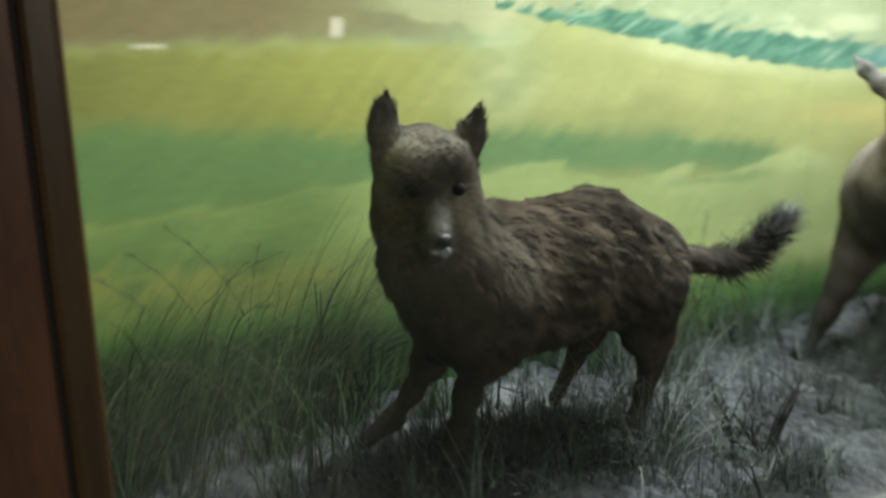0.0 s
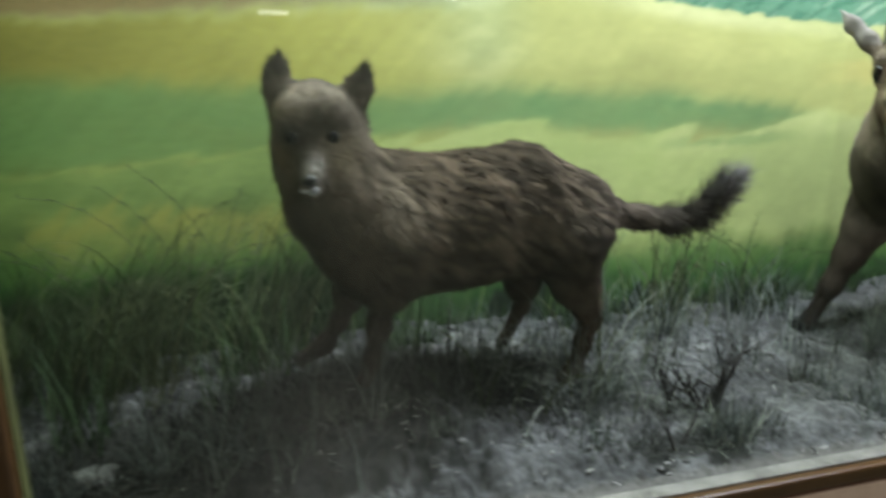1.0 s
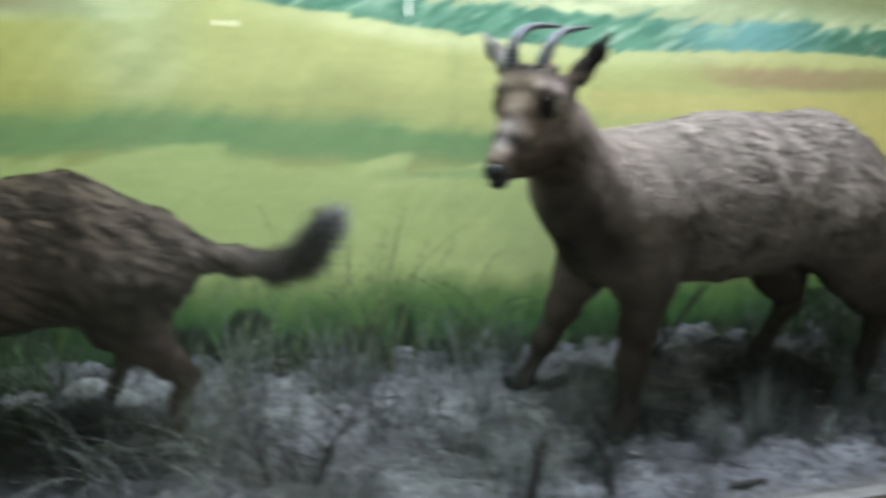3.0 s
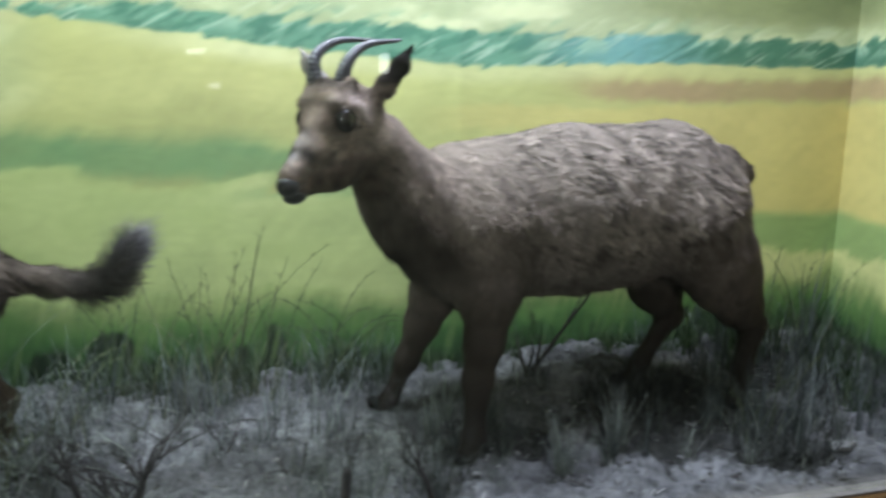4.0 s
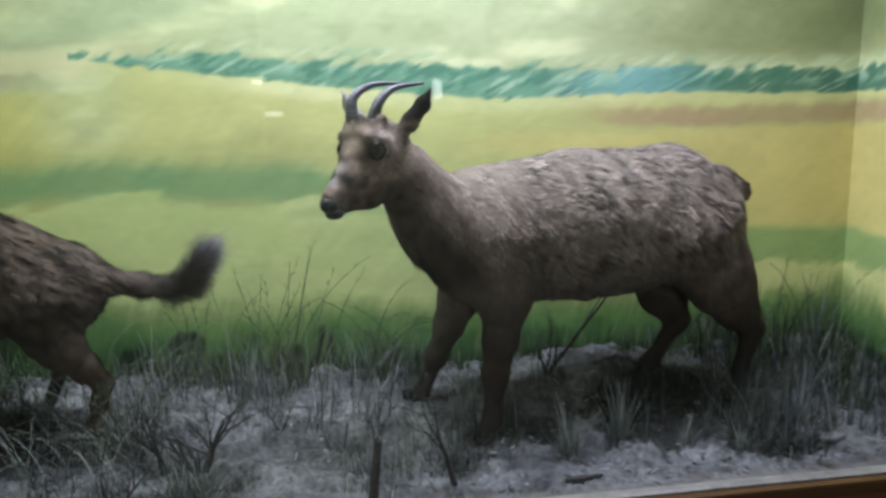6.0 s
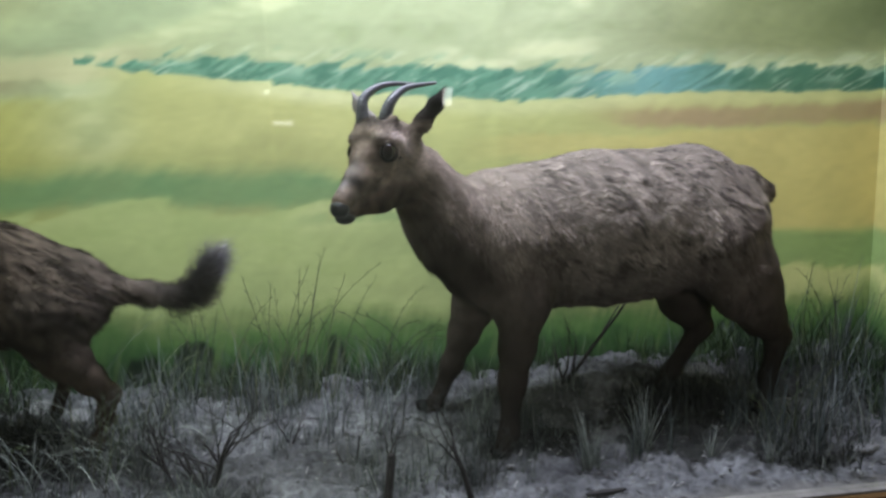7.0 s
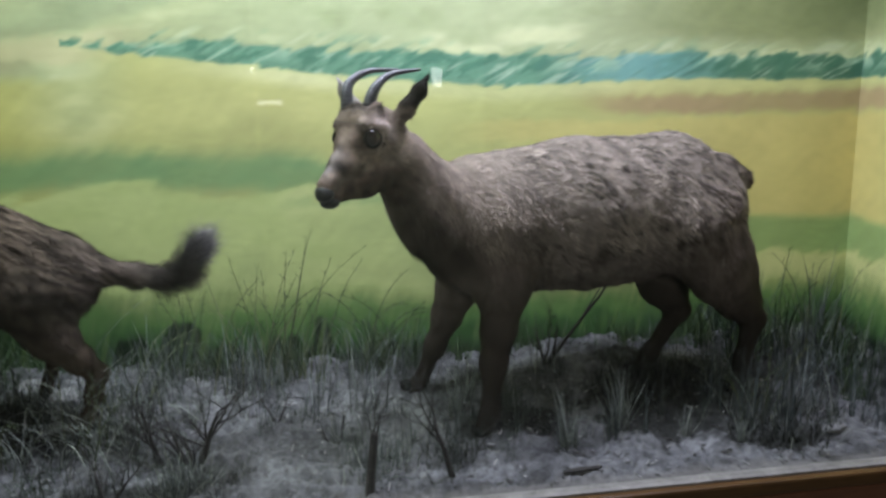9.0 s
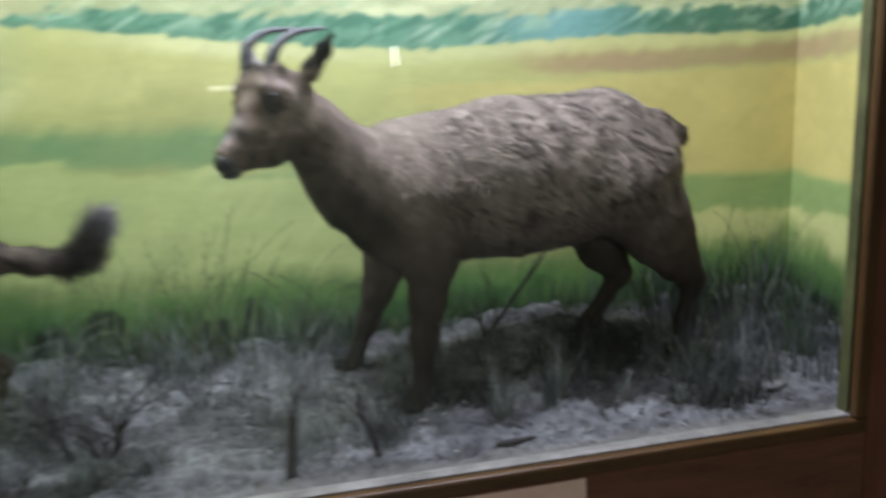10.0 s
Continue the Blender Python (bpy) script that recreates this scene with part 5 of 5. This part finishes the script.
for x, y, k in ((3.34, 1.40, 1.0), (3.50, 1.32, 0.6), (3.92, 1.34, 0.7)):
    rooted(UPRIGHT[PRNG.randrange(4)], "upright_grass", x, y, PRNG.uniform(0, 6.3), k, L_UPRIGHT, "upright grass")
# about the goat-antelope's feet and the far corner
for x, y, k in ((3.98, 1.00, 0.7), (4.04, 1.14, 1.0), (3.82, 0.95, 0.7), (3.76, 1.06, 0.6), (4.20, 1.16, 0.6), (4.30, 1.32, 0.8)):
    rooted(WIRY[PRNG.randrange(5)], "wiry_grass", x, y, PRNG.uniform(0, 6.3), k, L_WIRY, "wiry grass")
for i in range(12):
    x, y = PRNG.uniform(4.62, 5.10), PRNG.uniform(1.0, 1.46)
    rooted(WIRY[i % 5], "wiry_grass", x, y, PRNG.uniform(0, 6.3), PRNG.uniform(0.6, 1.1), L_WIRY, "wiry grass")
for x, y, k in ((4.66, 1.04, 0.9), (4.69, 1.02, 0.9), (4.73, 0.98, 1.0), (4.76, 1.00, 1.05), (4.78, 1.06, 1.0), (4.64, 1.12, 0.9), (4.99, 0.99, 0.7), (4.95, 1.04, 0.8), (4.90, 1.26, 0.9), (5.02, 1.30, 1.0), (4.84, 1.40, 1.0), (5.10, 1.38, 1.0), (4.42, 1.02, 0.6), (4.36, 1.04, 0.65)):
    rooted(UPRIGHT[PRNG.randrange(4)], "upright_grass", x, y, PRNG.uniform(0, 6.3), k, L_UPRIGHT, "upright grass")
# grey tangle in the thicket
for i in range(6):
    x, y = PRNG.uniform(2.12, 2.80), PRNG.uniform(0.94, 1.10)
    rooted(WIRY[i % 5], "wiry_grass", x, y, PRNG.uniform(0, 6.3), PRNG.uniform(0.55, 1.0), L_WIRY, "wiry grass")
# between the two animals
for x, y, k in ((3.24, 1.06, 0.8), (3.29, 1.13, 1.0), (3.36, 1.28, 0.8), (3.52, 1.36, 0.7), (3.60, 1.22, 0.6), (3.16, 0.95, 0.6), (3.40, 1.42, 0.9)):
    rooted(THIN[PRNG.randrange(4)], "thin_grass", x, y, PRNG.uniform(0, 6.3), k, L_THIN, "thin grass")
# round the goat-antelope
for x, y, k in ((4.23, 1.00, 1.15), (4.25, 1.01, 1.0), (4.37, 1.06, 1.25), (4.40, 1.09, 1.15), (4.52, 1.03, 0.7), (4.02, 1.20, 1.2), (4.06, 1.24, 1.3), (4.62, 0.97, 0.6)):
    rooted(FAN[PRNG.randrange(3)], "fan_grass", x, y, PRNG.uniform(0, 6.3), k, L_FAN, "fan grass")
for x, y, k in ((4.66, 1.06, 1.15), (4.70, 1.00, 1.2), (4.74, 1.08, 1.2), (4.86, 1.00, 0.9), (4.90, 1.20, 1.1), (4.98, 1.30, 1.2), (5.06, 1.36, 1.3), (4.82, 1.34, 1.1), (4.93, 1.42, 1.25), (5.08, 1.18, 1.0), (5.14, 1.45, 1.3), (4.14, 1.16, 0.9), (4.10, 1.02, 0.6), (4.50, 1.12, 0.6)):
    rooted(THIN[PRNG.randrange(4)], "thin_grass", x, y, PRNG.uniform(0, 6.3), k, L_THIN, "thin grass")
for i in range(26):
    x, y = PRNG.uniform(3.0, 5.1), PRNG.uniform(0.95, 1.42)
    rooted(LOW[i % 3], "moss_cushion", x, y, PRNG.uniform(0, 6.3), PRNG.uniform(0.6, 1.3), L_LOW, "moss cushions", "moss")
for i in range(14):
    x, y = PRNG.uniform(4.78, 5.2), PRNG.uniform(1.30, 1.49)
    rooted(GREENS[i % 4], "green_grass", x, y, PRNG.uniform(0, 6.3), PRNG.uniform(0.7, 1.2), L_GREEN, "green grass")


# near-black moss, also used to darken ground where the animals' shadows lie
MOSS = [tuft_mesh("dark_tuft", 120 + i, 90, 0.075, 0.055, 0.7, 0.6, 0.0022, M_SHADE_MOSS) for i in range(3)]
L_DARK = "dark dead moss and grass matted on the earth, deepening the shade"
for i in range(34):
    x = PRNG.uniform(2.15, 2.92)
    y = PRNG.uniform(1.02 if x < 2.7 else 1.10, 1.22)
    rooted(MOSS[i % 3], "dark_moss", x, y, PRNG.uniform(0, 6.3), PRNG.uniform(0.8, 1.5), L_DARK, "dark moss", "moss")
# under the goat-antelope's trunk most tufts stand in for its shadow
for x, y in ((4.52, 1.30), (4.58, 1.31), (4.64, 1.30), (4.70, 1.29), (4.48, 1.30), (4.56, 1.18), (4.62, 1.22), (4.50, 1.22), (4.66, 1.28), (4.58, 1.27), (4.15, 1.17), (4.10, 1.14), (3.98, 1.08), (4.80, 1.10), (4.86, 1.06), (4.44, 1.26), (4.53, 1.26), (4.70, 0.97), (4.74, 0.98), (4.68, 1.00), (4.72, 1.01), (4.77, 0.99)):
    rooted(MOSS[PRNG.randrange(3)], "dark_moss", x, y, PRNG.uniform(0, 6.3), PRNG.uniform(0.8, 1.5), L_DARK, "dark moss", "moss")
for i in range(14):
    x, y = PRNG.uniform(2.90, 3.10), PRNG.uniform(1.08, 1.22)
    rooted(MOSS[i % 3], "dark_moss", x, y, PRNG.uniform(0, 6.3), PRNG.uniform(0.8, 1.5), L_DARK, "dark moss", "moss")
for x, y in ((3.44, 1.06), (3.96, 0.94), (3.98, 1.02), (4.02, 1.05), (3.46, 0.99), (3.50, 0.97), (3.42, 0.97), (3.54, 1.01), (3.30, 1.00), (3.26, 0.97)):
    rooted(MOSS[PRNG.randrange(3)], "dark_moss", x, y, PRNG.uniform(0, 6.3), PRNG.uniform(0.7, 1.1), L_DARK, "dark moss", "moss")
for i in range(40):
    x, y = PRNG.uniform(2.95, 5.12), PRNG.uniform(0.95, 1.46)
    rooted(THIN[i % 4], "thin_grass", x, y, PRNG.uniform(0, 6.3), PRNG.uniform(0.35, 0.85), L_THIN, "thin grass")


for i in range(16):
    y = PRNG.uniform(0.95, 1.45)
    x = 5.10 + 0.18 * (y - 0.87) / 0.67 - PRNG.uniform(0.03, 0.16)
    rooted((THIN if i % 2 else GREENS)[i % 4], "thin_grass" if i % 2 else "green_grass", x, y, PRNG.uniform(0, 6.3), PRNG.uniform(0.7, 1.1), L_THIN if i % 2 else L_GREEN, "thin grass" if i % 2 else "green grass")


def litter(name, seed, count):
    """Crumbs of bark, leaf and straw strewn over the earth."""
    rng = random.Random(seed)
    bm = bmesh.new()
    for _ in range(count):
        x, y = rng.uniform(2.05, 5.15), 0.875 + 0.63 * rng.random() ** 1.2
        z = float(ground_height(x, y)) + 0.0015
        a, l, w = rng.uniform(0, 6.3), rng.uniform(0.002, 0.009), rng.uniform(0.0006, 0.0022)
        u, v = Vector((math.cos(a) * l, math.sin(a) * l, rng.gauss(0, 0.35) * l)), Vector((-math.sin(a) * w, math.cos(a) * w, rng.gauss(0, 0.4) * w))
        c, h = Vector((x, y, z)), Vector((0, 0, 0.0012))
        lo = [bm.verts.new(c + q) for q in (-u - v, u - v * 0.6, u * 0.8 + v, -u + v)]
        hi = [bm.verts.new(q.co + h) for q in lo]
        bm.faces.new(hi)
        for k in range(4):
            bm.faces.new((lo[k], lo[(k + 1) % 4], hi[(k + 1) % 4], hi[k]))
    return tagged(new(name, to_mesh(bm, name, M_LITTER)), "crumbs of dry bark, leaf and straw on the earth", "litter", kind="stuff")


litter("leaf_litter", 31, 2200)


def fringe(name, seed, count):
    """The fringe of grass along the foot of the painted wall."""
    rng = random.Random(seed)
    bm = bmesh.new()
    for _ in range(count):
        x, y = rng.uniform(2.05, 5.26), 1.53 - abs(rng.gauss(0, 0.035))
        blade(bm, (x, y, float(ground_height(x, y)) - 0.01), rng.uniform(0, 6.3), rng.uniform(0.03, 0.12), abs(rng.gauss(0, 0.3)), rng.uniform(0.1, 0.9), 0.0019, rng, 4)
    return tagged(new(name, to_mesh(bm, name, M_GREEN)), "fringe of dark green artificial grass along the painted wall", "grass", kind="stuff")


fringe("wall_grass", 5, 900)


def twig(bm, p, d, length, r, depth, rng, bend=0.25, sides=5):
    """A crooked branch that forks."""
    pts, rad = [Vector(p)], [r]
    d = Vector(d).normalized()
    for i in range(4):
        d = (d + Vector((rng.gauss(0, bend), rng.gauss(0, bend), rng.gauss(0.05, bend * 0.6))) * 0.5).normalized()
        pts.append(pts[-1] + d * length / 4)
        rad.append(r * (1 - 0.16 * (i + 1)))
    tube(bm, pts, rad, sides)
    if depth:
        for i in (2, 3, 4, 4):
            f = (d + Vector((rng.gauss(0, 0.7), rng.gauss(0, 0.7), rng.gauss(0.15, 0.4)))).normalized()
            twig(bm, pts[i], f, length * rng.uniform(0.45, 0.75), rad[i] * 0.62, depth - 1, rng, bend, max(3, sides - 1))


def shrub(name, x, y, seed, stems, label):
    rng = random.Random(seed)
    bm = bmesh.new()
    z = float(ground_height(x, y)) - 0.015
    for d, length, r, depth in stems:
        twig(bm, (x + rng.uniform(-0.008, 0.008), y + rng.uniform(-0.008, 0.008), z), d, length, r, depth, rng)
    return tagged(new(name, to_mesh(bm, name, M_TWIG, True)), label, "shrub", "dry shrubs")


shrub("dry_shrub", 3.449, 1.05, 3, [((-0.42, 0, 1), 0.13, 0.0055, 3), ((0.40, 0, 1), 0.15, 0.0075, 3), ((0.55, 0.1, 1), 0.12, 0.006, 3), ((0.25, 0, 1), 0.15, 0.006, 3), ((-0.6, 0, 1), 0.11, 0.005, 3), ((-0.1, 0.2, 1), 0.08, 0.005, 2), ((0.15, -0.1, 1), 0.07, 0.005, 2), ((-0.9, 0.1, 0.6), 0.08, 0.004, 2)], "leafless blackish shrub with crooked forking branches")
shrub("dry_shrub", 3.388, 1.058, 21, [((-0.30, 0.1, 1), 0.10, 0.0085, 3), ((-0.22, 0.1, 1), 0.13, 0.006, 4), ((-0.5, 0.2, 1), 0.12, 0.004, 4)], "dark leaning stump under a tangle of fine grey twigs")
shrub("dry_shrub", 3.315, 0.945, 4, [((-0.3, 0, 1), 0.08, 0.005, 2), ((0.3, 0, 1), 0.08, 0.005, 2)], "small leafless blackish shrub near the glass")
shrub("dry_shrub", 3.967, 0.915, 6, [((-0.18, 0.1, 1), 0.15, 0.0075, 2)], "slender curved dark stem with fine twigs")
shrub("dry_shrub", 4.29, 1.36, 8, [((0.66, 0, 0.80), 0.33, 0.0065, 2), ((0.1, 0, 1), 0.12, 0.005, 2), ((-0.3, 0, 1), 0.11, 0.005, 2), ((0.3, 0, 1), 0.12, 0.004, 2)], "leaning dark branch behind the goat-antelope's legs")
shrub("dry_shrub", 3.60, 1.20, 10, [((-0.2, 0, 1), 0.09, 0.003, 3), ((0.4, 0, 1), 0.08, 0.003, 3)], "fine grey-black shrub on the plaster earth")
shrub("dry_shrub", 3.74, 1.12, 11, [((0.2, 0, 1), 0.08, 0.003, 3), ((-0.5, 0, 1), 0.07, 0.003, 3)], "fine grey-black shrub on the plaster earth")
shrub("dry_shrub", 5.03, 1.02, 15, [((0.0, 0, 1), 0.13, 0.006, 2)], "dark upright stem near the case's corner")
shrub("dry_shrub", 2.97, 1.30, 17, [((0.1, 0, 1), 0.12, 0.004, 2)], "dark twig behind the jackal")


def seed_stalks(x, y, seed, count, height, spread, hook=0.0):
    """A tuft of hair-thin bowed stems that end in loose, drooping panicles, over a few basal blades."""
    rng = random.Random(seed)
    bm = bmesh.new()
    for _ in range(count):
        q = Vector((x + rng.gauss(0, spread), y + rng.gauss(0, 0.015), 0))
        q.z = float(ground_height(q.x, q.y)) - 0.01
        yaw = rng.choice((0.2, 3.0)) + rng.gauss(0, 0.6)
        out = Vector((math.cos(yaw), math.sin(yaw), 0))
        pitch, bow = abs(rng.gauss(0, 0.14)), abs(rng.gauss(0.5 + 2.2 * hook, 0.3))
        n, h = 10, height * rng.uniform(0.6, 1.08)
        pts = [q.copy()]
        for i in range(n):
            pitch += bow / n * (0.5 + 1.4 * (i / n) ** 2) + rng.gauss(0, 0.02)
            d = out * math.sin(pitch) + Vector((0, 0, math.cos(pitch)))
            pts.append(pts[-1] + d * h / n)
            if i > 5:
                for _ in range(2):
                    f = (d + Vector((rng.gauss(0, 0.6), rng.gauss(0, 0.4), rng.uniform(-0.2, 0.4)))).normalized()
                    e = pts[-1] + f * rng.uniform(0.008, 0.026)
                    tube(bm, [pts[-1], (pts[-1] + e) / 2 + Vector((0, 0, 0.002)), e - Vector((0, 0, 0.004))], [0.0006, 0.0008, 0.0003], 3)
        tube(bm, pts, [0.0015 - 0.0008 * i / n for i in range(n + 1)], 4)
    for _ in range(count * 2):
        q = (x + rng.gauss(0, spread), y + rng.gauss(0, 0.015))
        blade(bm, (*q, float(ground_height(*q)) - 0.01), rng.uniform(0, 6.3), height * rng.uniform(0.25, 0.6), abs(rng.gauss(0, 0.25)), rng.uniform(0.2, 1.2), 0.0018, rng, 6)
    return tagged(new("seed_stalks", to_mesh(bm, "seed_stalks", M_DRY_DARK)), "tall thin dry seed stalks before the painted meadow", "grass", "seed stalks", "stuff")


seed_stalks(3.565, 1.42, 1, 14, 0.40, 0.030)
seed_stalks(3.63, 1.42, 2, 7, 0.34, 0.032)
seed_stalks(3.40, 1.42, 3, 4, 0.24, 0.03)
seed_stalks(3.84, 1.42, 4, 11, 0.30, 0.040, 0.45)
seed_stalks(3.72, 1.40, 5, 3, 0.22, 0.03)
seed_stalks(4.92, 1.40, 6, 6, 0.30, 0.06)
seed_stalks(5.08, 1.38, 7, 5, 0.28, 0.05)
seed_stalks(3.50, 1.34, 14, 4, 0.32, 0.05, 0.2)
seed_stalks(3.30, 1.24, 15, 5, 0.26, 0.04, 0.3)
seed_stalks(3.24, 1.10, 11, 6, 0.24, 0.05)
seed_stalks(3.05, 1.02, 12, 5, 0.20, 0.06, 0.3)
seed_stalks(4.68, 1.04, 13, 5, 0.24, 0.04)
seed_stalks(2.42, 1.40, 8, 13, 0.50, 0.09, 0.40)
seed_stalks(2.58, 1.40, 9, 13, 0.50, 0.07, 0.40)
seed_stalks(2.24, 1.38, 10, 10, 0.44, 0.08, 0.40)


def post(name, x, y, height, r, seed):
    """A cut stake with fine twigs on top."""
    rng = random.Random(seed)
    z = float(ground_height(x, y)) - 0.02
    ob = thing(name, "dark cut stake with fine twigs growing from it", "stump", (x, y, z))
    bm = bmesh.new()
    tube(bm, [(x, y, z), (x + 0.003, y, z + height * 0.3), (x + 0.009, y, z + height * 0.65), (x + 0.014, y, z + height), (x + 0.015, y, z + height + 0.006)], [r * 1.2, r, r * 0.92, r * 0.9, r * 0.55], 9)
    part("stake", bm, M_TWIG, ob, "", True)
    bm = bmesh.new()
    for _ in range(4):
        twig(bm, (x + 0.014 + rng.uniform(-0.6, 0.6) * r, y, z + height), (rng.gauss(0, 0.25), rng.gauss(0, 0.2), 1), rng.uniform(0.05, 0.09), 0.0016, 2, rng, 0.25, 4)
    part("twigs", bm, M_TWIG, ob)


post("cut_stake", 3.803, 0.90, 0.135, 0.0092, 2)


def stone_mesh(name, seed, mat, flat=0.6, points=16):
    """An angular stone with slightly worn edges."""
    rng = random.Random(seed)
    bm = bmesh.new()
    for _ in range(points):
        v = Vector((rng.gauss(0, 1), rng.gauss(0, 1), rng.gauss(0, 1))).normalized() * rng.uniform(0.75, 1.1)
        bm.verts.new((v.x, v.y, max(v.z * flat, -0.4)))
    made = bmesh.ops.convex_hull(bm, input=bm.verts)
    bmesh.ops.delete(bm, geom=[g for g in made["geom_interior"] if isinstance(g, bmesh.types.BMVert)], context="VERTS")
    bmesh.ops.bevel(bm, geom=list(bm.edges), offset=0.06, segments=1, affect="EDGES")
    bmesh.ops.triangulate(bm, faces=bm.faces)
    bmesh.ops.subdivide_edges(bm, edges=bm.edges, cuts=1)
    for v in bm.verts:
        v.co *= 1 + 0.10 * noise.noise(v.co * 3 + Vector((seed, 0, 0)))
    return to_mesh(bm, name, mat)


STONES = [stone_mesh("stone", i, M_STONE, 0.55) for i in range(5)]


def stone(x, y, sx, sy, sz, yaw, label, me, name="stone", lift=0.0):
    ob = new(name, me)
    ob.matrix_world = Matrix.Translation((x, y, float(ground_height(x, y)) + lift)) @ Matrix.Rotation(yaw, 4, "Z") @ Matrix.Diagonal((sx, sy, sz, 1))
    return tagged(ob, label, "stone", "stones")


for i, (x, y, r) in enumerate(((2.74, 1.30, 0.050), (3.02, 1.34, 0.060), (3.10, 1.30, 0.050), (3.14, 1.16, 0.035), (2.18, 1.24, 0.06), (2.30, 1.10, 0.05), (3.25, 1.15, 0.03), (3.62, 1.30, 0.03), (2.93, 1.30, 0.04))):
    stone(x, y, r, r * 0.8, r * 0.8, i * 1.3, "pale grey plaster stone half sunk in the earth", STONES[i % 5])
stone(4.855, 0.985, 0.040, 0.024, 0.020, 0.2, "flat oval pale stone lying near the case's corner", STONES[2], "flat_stone", 0.006)


def bark(x, y, yaw, length, width, seed):
    """A curled strip of dark bark."""
    rng = random.Random(seed)
    rows, n = [], 7
    bm = bmesh.new()
    z = float(ground_height(x, y)) + 0.004
    for i in range(n + 1):
        t = i / n - 0.5
        w = width * (0.45 + 0.55 * math.cos(t * 2.6)) * rng.uniform(0.7, 1.2)
        ring = []
        for k in range(10):
            a = 2 * math.pi * k / 10
            ring.append(bm.verts.new((t * length, math.cos(a) * w, max(math.sin(a), -0.35) * w * 0.45 * rng.uniform(0.8, 1.15))))
        rows.append(ring)
    for a, b in zip(rows, rows[1:]):
        for k in range(10):
            bm.faces.new((a[k], a[(k + 1) % 10], b[(k + 1) % 10], b[k]))
    bm.faces.new(rows[0][::-1])
    bm.faces.new(rows[-1])
    bmesh.ops.transform(bm, matrix=Matrix.Translation((x, y, z)) @ Matrix.Rotation(yaw, 4, "Z"), verts=bm.verts)
    return tagged(part("bark_piece", bm, M_TWIG, smooth=True), "dark strip of bark lying on the earth near the glass", "bark", "bark pieces")


bark(4.235, 0.905, 0.08, 0.085, 0.0075, 3)
bark(4.56, 0.93, 0.5, 0.045, 0.005, 4)
for i in range(46):
    x, y, r = PRNG.uniform(2.4, 5.05), PRNG.uniform(0.90, 1.25), PRNG.uniform(0.004, 0.012)
    stone(x, y, r * 1.1, r * 0.8, r * 0.7, PRNG.uniform(0, 6.3), "small pale pebble on the plaster earth", STONES[i % 5], "pebble")


def fallen(i):
    rng = random.Random(200 + i)
    x, y, a, length = rng.uniform(2.4, 5.0), rng.uniform(0.92, 1.4), rng.uniform(0, 6.3), rng.uniform(0.03, 0.12)
    pts = []
    for k in range(5):
        px, py = x + math.cos(a) * length * k / 4, min(max(y + math.sin(a) * length * k / 4, 0.9), 1.5)
        pts.append((px, py, float(ground_height(px, py)) + 0.002 + rng.uniform(0, 0.004)))
        a += rng.gauss(0, 0.2)
    bm = tube(bmesh.new(), pts, [0.0016, 0.0015, 0.0013, 0.001, 0.0006], 5)
    tagged(part("fallen_twig", bm, M_TWIG if i % 3 else M_DRY), "thin dry twig lying on the plaster earth", "twig", "fallen twigs")


for i in range(36):
    fallen(i)
